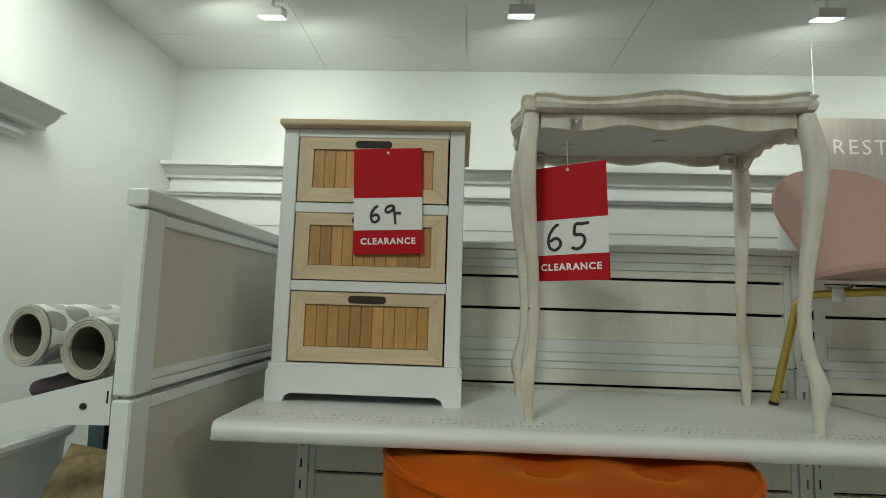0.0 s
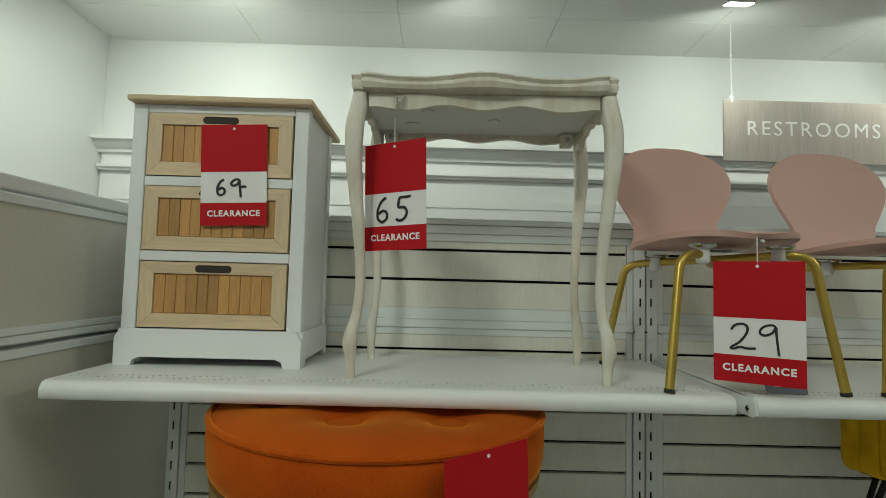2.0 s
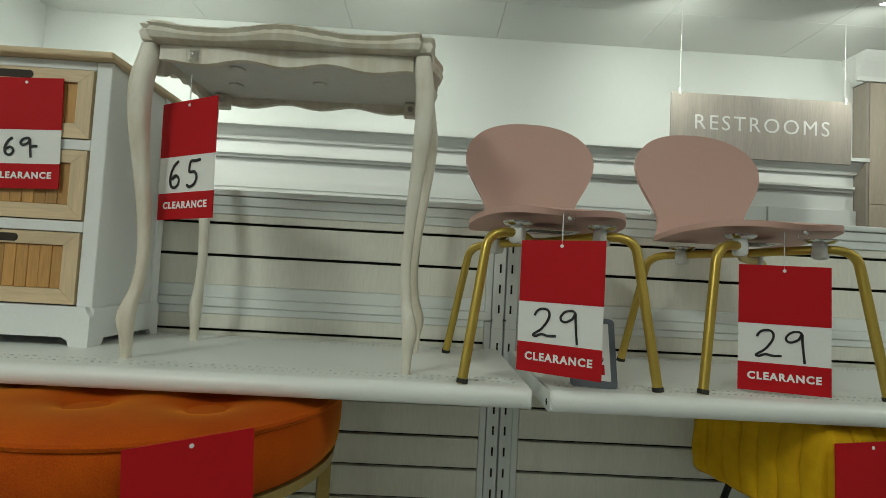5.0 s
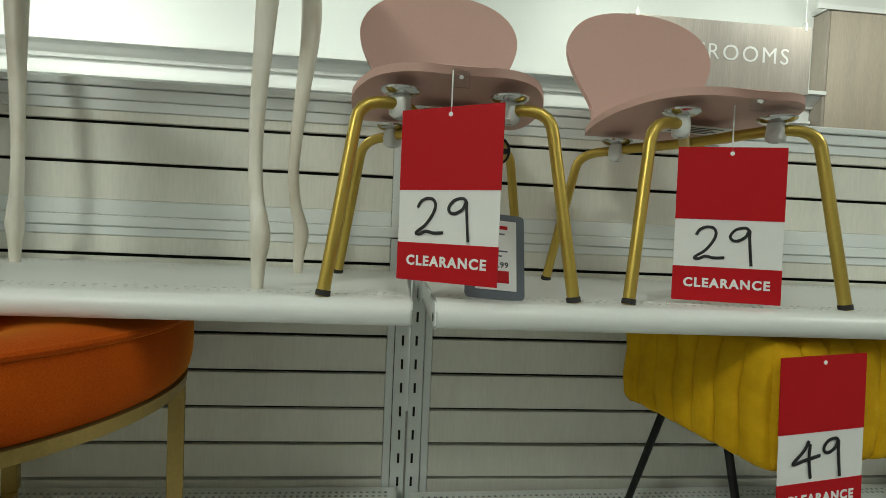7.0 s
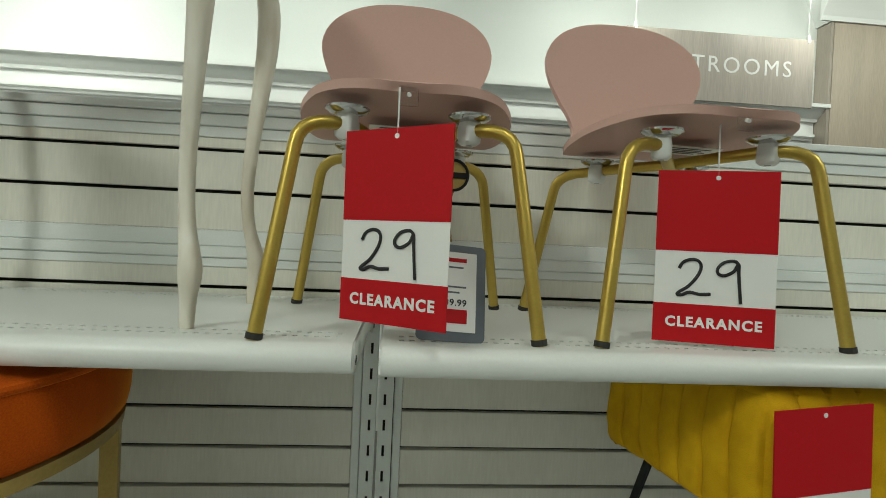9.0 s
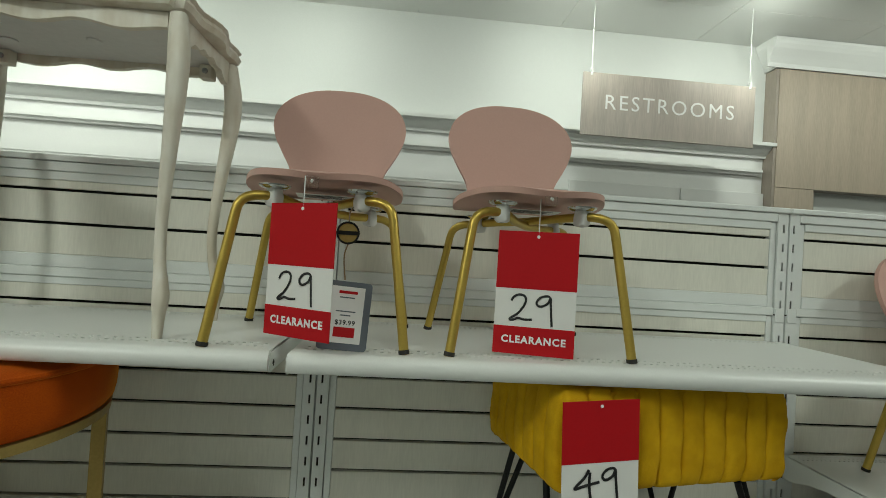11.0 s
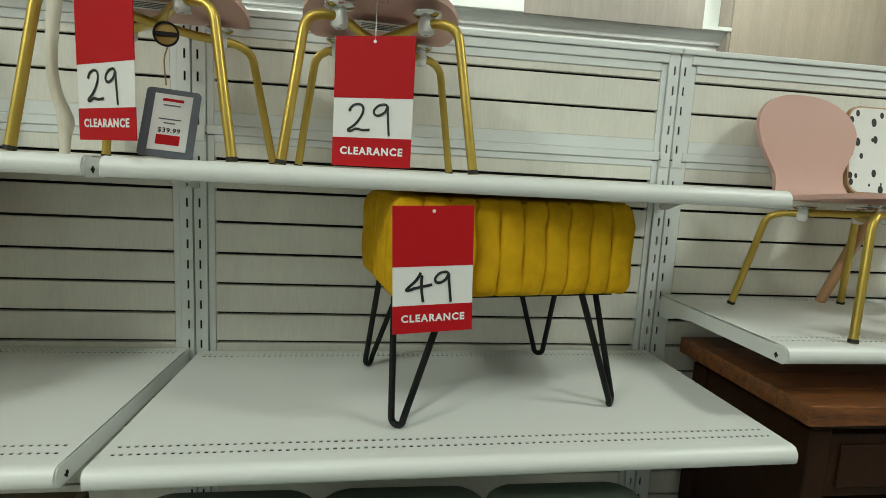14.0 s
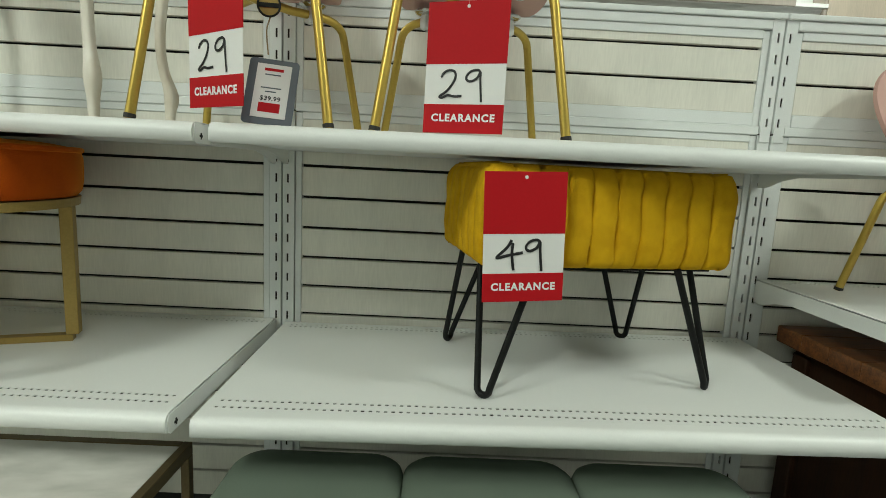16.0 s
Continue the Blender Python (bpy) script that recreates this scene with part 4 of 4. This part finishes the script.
# ------------------------------------------------------------------ orange ottoman
def ottoman(cx, cy, r, z):
    g = thing("ottoman", (cx, cy, z), "round orange velvet ottoman on a gold metal frame", "ottoman")
    hb, ht = 0.308, 0.417
    rim = [(0.3, hb), (0.96, hb + 0.002), (0.985, hb + 0.012), (0.996, hb + 0.03), (1.0, hb + 0.05), (1.0, ht - 0.028), (0.985, ht - 0.012)]
    part("cushion_side", lathe(bmesh.new(), [(r * a, b) for a, b in rim], 72), ORANGE, g, "smooth orange velvet side", True)
    bm = bmesh.new()
    buttons = [(-0.05, -0.135), (0.13, -0.125), (-0.2, -0.03), (0.04, 0.04), (-0.08, 0.17), (0.2, 0.08)]
    rings = []
    nr, n = 26, 72
    for i in range(nr + 1):
        q = 0.985 * (1 - i / nr) + 0.002
        ring = []
        for k in range(n):
            a = 2 * math.pi * k / n
            x, y = r * q * math.cos(a), r * q * math.sin(a)
            zz = ht - 0.012 + 0.02 * (1 - q ** 7)
            for bx, by in buttons:
                dd = (x - bx) ** 2 + (y - by) ** 2
                zz -= 0.02 * math.exp(-dd / 0.0006) + 0.017 * math.exp(-dd / 0.004)
            ring.append((x, y, zz))
        rings.append(ring)
    part("cushion_top", loft(bm, rings), ORANGE, g, "buttoned orange velvet top", True)
    part("piping", tube(bmesh.new(), [(r * 0.99 * math.cos(2 * math.pi * k / 72), r * 0.99 * math.sin(2 * math.pi * k / 72), ht - 0.011) for k in range(72)], 0.006, 8, True), ORANGE, g, "orange piped seam", True)
    for bx, by in buttons:
        part("button", lathe(bmesh.new(), [(0.011, ht - 0.026), (0.01, ht - 0.019), (0.005, ht - 0.016)], 14, (bx, by, 0)), ORANGE, g)
    part("seat_ring", lathe(bmesh.new(), [(r * 0.9, hb - 0.018), (r * 0.972, hb - 0.018), (r * 0.978, hb - 0.0005), (r * 0.9, hb - 0.0005)], 72), BRASS, g, "thin gold ring below the cushion")
    rl = r * 0.93
    for a in (19, 109):
        m = pose(0, 0, 0, 0, 0, a)
        sled = part("sled_bar", block(-rl, rl, -0.012, 0.012, 0.0 if a == 19 else 0.0005, 0.014 if a == 19 else 0.0145, 0.001), BRASS, g, "flat gold floor bar", False, m)
        for s in (-1, 1):
            part("leg", block(s * rl - 0.012, s * rl + 0.012, -0.012, 0.012, 0.0146, hb - 0.0185, 0.001), BRASS, g, "square gold leg", False, m)
    return g


ottoman(-0.66, -0.325, 0.318, 0.727)
price_sign("79", (-0.467, -0.61, 0.913), 33, -3, 0, size=0.056, pen=0.0027, tall=0.232, wide=0.15, note=" on the orange ottoman")


# ------------------------------------------------------------------ mustard stool on hairpin legs
def hairpin_stool(m):
    g = new("hairpin_stool")
    g.empty_display_size = 0.05
    g.matrix_basis = m
    tagged(g, "mustard plush channelled stool on black hairpin legs", "stool")
    L, D, z0, z1 = 0.5, 0.335, 0.24, 0.421
    rng = random.Random(7)
    part("core", prism(bmesh.new(), rounded_rect(-L / 2 + 0.0125, L / 2 - 0.0125, -D / 2 + 0.0125, D / 2 - 0.0125, 0.014), "z", z0 + 0.007, z1 - 0.008), MUSTARD, g)

    def channel(p, q, out, reach):
        """One soft upright roll from p to q along the side, running over the top by reach."""
        p, q, out = Vector(p), Vector(q), Vector(out)
        run = q - p
        prof = [(-0.012, 0.003), (-0.004, 0.0), (0.006, 0.006), (0.0115, 0.02), (0.0135, 0.05), (0.0138, 0.09), (0.0128, 0.13), (0.0095, 0.158), (0.001, 0.174), (-0.02, 0.181), (-reach, 0.183)]
        prof = [(v.x, v.y) for v in spline([Vector((a, b, 0)) for a, b in prof], 3)]
        ph, lean, fat = rng.uniform(0, 6), rng.uniform(-0.0035, 0.0035), rng.uniform(0.85, 1.12)
        rows = []
        for u in (0.0, 0.025, 0.06, 0.12, 0.24, 0.5, 0.76, 0.88, 0.94, 0.975, 1.0):
            puff = 1 - abs(2 * u - 1) ** 7
            row = []
            for o, h in prof:
                c = p + run * u
                fuzz = 0.003 * noise.noise(Vector((c.x * 40, c.y * 40, h * 40)) + Vector((ph, 0, 0)))
                wob = (0.0022 * math.sin(h * 60 + ph) + lean * (h / 0.18 - 0.5)) + (u - 0.5) * 0.0062
                sink = 0.016 * (1 - puff) * fat
                row.append(c + run.normalized() * wob + out * (o - sink + fuzz) + Vector((0, 0, z0 + h - (sink * 0.6 if h > 0.16 else 0))))
            rows.append(row)
        bm = bmesh.new()
        vs = [[bm.verts.new(v) for v in row] for row in rows]
        for a, b in zip(vs, vs[1:]):
            for k in range(len(a) - 1):
                bm.faces.new((a[k], a[k + 1], b[k + 1], b[k]))
        part("channel", bm, MUSTARD, g, "soft upholstered channel", True)

    n, k2 = 10, 7
    hx, hy = L / 2 - 0.012, D / 2 - 0.012
    for k in range(n):
        a, b = -hx + 2 * hx * k / n, -hx + 2 * hx * (k + 1) / n
        channel((a, -hy, 0), (b, -hy, 0), (0, -1, 0), hy)
        channel((b, hy, 0), (a, hy, 0), (0, 1, 0), hy)
    for k in range(k2):
        a, b = -hy + 2 * hy * k / k2, -hy + 2 * hy * (k + 1) / k2
        channel((-hx, b, 0), (-hx, a, 0), (-1, 0, 0), 0.012)
        channel((hx, a, 0), (hx, b, 0), (1, 0, 0), 0.012)
    part("base_plate", block(-L / 2 + 0.03, L / 2 - 0.03, -D / 2 + 0.03, D / 2 - 0.03, z0 - 0.006, z0 + 0.01), BLACKM, g)
    for sx in (-1, 1):
        for sy in (-1, 1):
            fx, fy = sx * 0.226, sy * 0.157
            side = Vector((0.72, -0.69 * sx * sy, 0))
            mid = Vector((fx - sx * 0.045, fy - sy * 0.045, z0))
            foot = Vector((fx, fy, 0.0067))
            p = [mid - side * 0.056, foot - side * 0.0125 + Vector((0, 0, 0.013))]
            for k in range(1, 8):
                a = math.pi * k / 8
                p.append(foot - side * 0.0125 * math.cos(a) + Vector((0, 0, 0.0125 - 0.0125 * math.sin(a))))
            p += [foot + side * 0.0125 + Vector((0, 0, 0.013)), mid + side * 0.056]
            part("leg", tube(bmesh.new(), p, 0.0064, 10), BLACKM, g, "black bent rod hairpin leg", True)
    return g


hairpin_stool(pose(0.686, -0.24, 0.727, 0, 0, 10.5))
price_sign("49", (0.548, -0.452, 0.914), 8, -2.2, 0, size=0.047, pen=0.0025, note=" on the mustard stool")


# ------------------------------------------------------------------ below the lower shelves
def green_stool(cx, cy, z):
    g = thing("cube_stool", (cx, cy, z), "sage green velvet padded cube stool under a shelf", "stool", "sage green stools")
    w, d = 0.1525, 0.22
    rings = []
    for ins, zz in ((0.012, 0.30), (0.0, 0.312), (0.0, 0.425), (0.003, 0.436), (0.01, 0.443), (0.03, 0.448), (0.08, 0.45)):
        rings.append([(a, b, zz) for a, b in rounded_rect(-w + ins, w - ins, -d + ins, d - ins, 0.055 - ins * 0.4 if ins < 0.05 else 0.03, 7)])
    part("seat_pad", loft(bmesh.new(), rings), SAGE, g, "sage velvet padded seat", True)
    part("body", prism(bmesh.new(), rounded_rect(-w + 0.008, w - 0.008, -d + 0.008, d - 0.008, 0.05, 6), "z", 0.02, 0.2995), SAGE, g, "", True)
    for sx in (-1, 1):
        for sy in (-1, 1):
            part("foot", lathe(bmesh.new(), [(0.014, 0), (0.018, 0.0195)], 12, (sx * (w - 0.05), sy * (d - 0.05), 0)), BLACKM, g)
    return g


for gx in (0.205, 0.508, 0.811):
    green_stool(gx, -0.632, 0.16)


def marble_table(x0, x1, y0, y1, z0, top):
    g = thing("marble_table", ((x0 + x1) / 2, (y0 + y1) / 2, z0), "low table with a white marble top in a bronze frame darkened as shade", "table")
    w, d, h = (x1 - x0) / 2, (y1 - y0) / 2, top - z0
    part("top", block(-w + 0.016, w - 0.016, -d + 0.016, d - 0.016, h - 0.014, h, 0.001), MARBLE, g, "veined white marble slab")
    for s in (-1, 1):
        a, b = sorted((s * w, s * (w - 0.0155)))
        part("frame_bar", block(a, b, -d, d, h - 0.022, h + 0.001, 0.001), BRONZESHADE, g)
        a, b = sorted((s * d, s * (d - 0.0155)))
        part("frame_bar", block(-w + 0.016, w - 0.016, a, b, h - 0.022, h + 0.001, 0.001), BRONZESHADE, g)
        for s2 in (-1, 1):
            part("leg", block(min(s * w, s * (w - 0.0155)), max(s * w, s * (w - 0.0155)), min(s2 * d, s2 * (d - 0.0155)), max(s2 * d, s2 * (d - 0.0155)), 0, h - 0.0225, 0.001), BRONZESHADE, g)
    return g


marble_table(-0.62, -0.028, -0.86, -0.438, 0.16, 0.62)


def chest(x0, x1, y0, y1, z0, top):
    g = thing("wooden_chest", ((x0 + x1) / 2, (y0 + y1) / 2, z0), "dark walnut chest of drawers with a thick worn top", "chest")
    w, d, h = (x1 - x0) / 2, (y1 - y0) / 2, top - z0
    for k in range(5):
        a = -d + k * 2 * d / 5
        part("top_plank", block(-w, w, a + 0.0004, a + 2 * d / 5 - 0.0004, h - 0.042, h, 0.003, 2), WALNUT, g, "thick reddish brown top plank")
    # Everything below the top planks wears the darkened walnut as painted shade.
    part("neck", block(-w + 0.035, w - 0.035, -d + 0.03, d - 0.03, h - 0.062, h - 0.0425), WALNUTSHADE, g)
    for sx in (-1, 1):
        for sy in (-1, 1):
            a, b = sorted((sx * (w - 0.03), sx * (w - 0.08)))
            c, e = sorted((sy * (d - 0.025), sy * (d - 0.075)))
            part("corner_post", block(a, b, c, e, 0, h - 0.0625, 0.003), WALNUTSHADE, g)
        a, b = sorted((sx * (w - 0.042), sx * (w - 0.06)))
        part("side_panel", block(a, b, -d + 0.076, d - 0.076, 0.12, h - 0.0625), WALNUTSHADE, g)
    part("body", block(-w + 0.065, w - 0.065, -d + 0.06, d - 0.03, 0.13, h - 0.0625), WALNUTSHADE, g)
    for k in range(3):
        z1 = h - 0.075 - k * 0.15
        dr = part("drawer", block(-w + 0.085, w - 0.085, -d + 0.034, -d + 0.0595, z1 - 0.138, z1, 0.004, 2), WALNUTSHADE, g, "walnut drawer front with shade put into its colour")
        part("drawer_panel", block(-w + 0.11, w - 0.11, -d + 0.028, -d + 0.0338, z1 - 0.115, z1 - 0.022, 0.002), WALNUTSHADE, dr)
        part("knob", lathe(bmesh.new(), [(0.006, 0), (0.008, 0.008), (0.014, 0.016), (0.01, 0.024)], 14), BLACKM, dr, "dark metal knob", True, pose(0, -d + 0.0275, z1 - 0.07, 90, 0, 0))
    return g


chest(1.285, 2.15, -0.478, -0.04, 0.16, 0.782)


# ------------------------------------------------------------------ dotted chair on the third bay's shelf
def dotted_chair(m):
    g = new("dotted_chair")
    g.empty_display_size = 0.05
    g.matrix_basis = m
    tagged(g, "white child's chair with black dabs and beech legs", "chair")
    z0 = 0.29
    out = rounded_rect(-0.155, 0.155, 0.0, 0.235, 0.035)
    bk = part("backrest", prism(bmesh.new(), out, "y", 0, 0.012), LEGWOOD, g, "beech backrest board", False, pose(0, 0.13, z0 + 0.015, -8, 0, 0))
    part("facing", prism(bmesh.new(), rounded_rect(-0.151, 0.151, 0.004, 0.231, 0.032), "y", -0.0015, -0.0002), DOTTED, bk, "white facing with black dabs")
    st = part("seat", prism(bmesh.new(), rounded_rect(-0.155, 0.155, -0.15, 0.14, 0.04), "z", z0 - 0.012, z0), LEGWOOD, g)
    part("facing", prism(bmesh.new(), rounded_rect(-0.151, 0.151, -0.146, 0.13, 0.037), "z", z0 + 0.0002, z0 + 0.0015), DOTTED, st)
    for sx in (-1, 1):
        for sy in (-1, 1):
            part("leg", tube(bmesh.new(), [(sx * 0.165, sy * 0.15, 0.0), (sx * 0.1, sy * 0.09, z0 - 0.0125)], [0.0125, 0.0165], 12), LEGWOOD, g, "round beech leg", True)
    return g


dotted_chair(pose(1.85, -0.2, 0.892, 0, 0, 2))
price_sign("29", (1.585, -0.432, 0.902), 4, 0, -3, clip=0.03, size=0.047, pen=0.0021, note=" on the lower shelf")


# ------------------------------------------------------------------ rugs and bins beyond the end panel
def rug_roll(a, b, r, note):
    g = thing("rug_roll", a, "rolled grey and white patterned rug" + note, "rug", "rolled rugs on the arm")
    d = Vector(b) - Vector(a)
    m = d.to_track_quat("Z", "Y").to_matrix().to_4x4()
    n = 40
    part("rug_side", lathe(bmesh.new(), [(r * 0.97, 0.002), (r, 0.006), (r, d.length)], n, cap=False), RUG, g, "patterned pile side", True, m)
    spiral = []
    for k in range(150):
        q = k / 149
        w = 2 * math.pi * 3 * q
        rr = r * (0.7 + 0.27 * q)
        spiral.append((rr * math.cos(w), rr * math.sin(w), -0.003))
    part("coil", tube(bmesh.new(), spiral, r * 0.055, 6), RUGBACK, g, "coiled woven backing", False, m)
    # Inner wall and end disc are coloured dark in place of the hollow's shade.
    bm = bmesh.new()
    loft(bm, [[(q * r * math.cos(2 * math.pi * k / n), q * r * math.sin(2 * math.pi * k / n), zz) for k in range(n)] for q, zz in ((0.69, 0.3), (0.69, 0.001))], False)
    part("core", bm, DARKIN, g, "inner wall darkened as the shade of the hollow", False, m)
    bm = bmesh.new()
    loft(bm, [[(q * r * math.cos(2 * math.pi * k / n), q * r * math.sin(2 * math.pi * k / n), 0.0012) for k in range(n)] for q in (0.69, 0.965)], False)
    part("end_face", bm, RUGBACK, g, "woven backing edge", False, m)
    part("core_end", lathe(bmesh.new(), [(0.001, 0.296), (r * 0.68, 0.296)], n), DARKIN, g, "added dark disc standing in for shade in the hollow", False, m)
    return g


rug_roll((-1.73, -0.27, 1.303), (-1.47, 0.75, 1.30), 0.064, " lying on a shelf arm")
rug_roll((-1.6, -0.27, 1.281), (-1.42, 0.75, 1.285), 0.064, " beside another roll")
bundle = thing("cloth_bundle", (-1.6, -0.16, 1.152), "crumpled slate and grey cloth under the rolled rugs", "cloth")
rings = []
for i in range(25):
    u = -1 + i / 12
    fat = max(0.04, 1 - abs(u) ** 4)
    ring = []
    for k in range(26):
        a = 2 * math.pi * k / 26
        bump = 1 + 0.22 * noise.noise(Vector((u * 3, 2 * math.cos(a), 2 * math.sin(a)))) + 0.1 * noise.noise(Vector((u * 9, 5 * math.cos(a), 5 * math.sin(a))))
        ring.append((u * 0.2, 0.1 * fat * bump * math.cos(a), u * 0.008 + 0.036 + 0.036 * fat * bump * math.sin(a)))
    rings.append(ring)
part("cloth", loft(bmesh.new(), rings), TEXT_D, bundle, "", True)
rg = thing("rug_rack", (-1.36, 0.0, 0.0), "white steel rack arm carrying the rolled rugs", "rack")
part("bar", prism(bmesh.new(), [(0.0, 1.13), (0.0, 1.165), (-0.62, 1.12), (-0.62, 1.085)], "y", 0.3, 0.315), STEEL, rg)
part("bar", prism(bmesh.new(), [(0.0, 1.13), (0.0, 1.165), (-0.62, 1.12), (-0.62, 1.085)], "y", -0.1, -0.085), STEEL, rg)
part("post", block(-0.002, 0.003, -0.1, 0.315, 1.12, 1.17), STEEL, rg)

bn = thing("storage_bin", (-1.99, -0.39, 0.0), "white plastic storage bin with a rolled rim", "bin")
out0, out1 = rounded_rect(-0.24, 0.24, -0.25, 0.25, 0.05), rounded_rect(-0.27, 0.27, -0.28, 0.28, 0.06)
bm = bmesh.new()
in1, in0 = rounded_rect(-0.262, 0.262, -0.272, 0.272, 0.055), rounded_rect(-0.232, 0.232, -0.242, 0.242, 0.045)
loft(bm, [[(a, b, 0.0) for a, b in out0], [(a, b, 1.085) for a, b in out1], [(a, b, 1.085) for a, b in in1], [(a, b, 0.02) for a, b in in0]])
part("tub", bm, BIN, bn, "", True)
part("rim", tube(bmesh.new(), [(a * 1.01, b * 1.01, 1.085) for a, b in out1], 0.013, 8, True), BIN, bn, "rolled white rim", True)

for k, (tx_, mat_, lab) in enumerate(((-1.6, TEXT_B, "blue grey"), (-1.56, TEXT_D, "dark plum"), (-1.52, TEXT_A, "dusty rose"), (-1.48, TEXT_A, "dusty rose"))):
    t = thing("folded_cloth", (tx_, -0.1, 0.0), lab + " cloth hanging in folds", "cloth", "hanging cloths")
    rows = []
    for j in range(14):
        q = j / 13
        rows.append([(0.016 * math.sin(u * 19 + k + q), 0.14 * (u - 0.5) * 2, 1.17 - 0.6 * q) for u in [i / 16 for i in range(17)]])
    part("drape", sheet(bmesh.new(), rows, 0.006), mat_, t, "", True)
    part("hanger", tube(bmesh.new(), [(0, -0.14, 1.172), (0, 0.14, 1.172)], 0.004, 6), BLACKM, t)

cu = thing("cushion", (-1.488, -0.4, 0.885), "brown damask throw cushion leaning on its side", "cushion", turn=0, tilt=0)
bm = bmesh.new()
rings = []
for i in range(17):
    v = -1 + 2 * i / 16
    th = 0.07 * (1 - abs(v) ** 2.5) + 0.004
    rings.append([(0.108 * math.copysign(abs(math.cos(a)) ** 0.6, math.cos(a)), th * math.sin(a), 0.112 + v * 0.112) for a in [2 * math.pi * k / 28 for k in range(28)]])
part("cover", loft(bm, rings), PILLOW, cu, "", True, pose(0, 0, 0, -16, 8, 0))
ss = thing("side_shelf", (-1.358, -0.2, 0.88), "white steel side shelf carrying a cushion", "shelf")
part("deck", block(-0.33, 0, -0.32, 0.3, -0.03, 0.0, 0.006, 2), STEEL, ss)
part("bracket", block(-0.3, 0, -0.3, -0.296, -0.07, -0.031), UPRIGHT, ss)
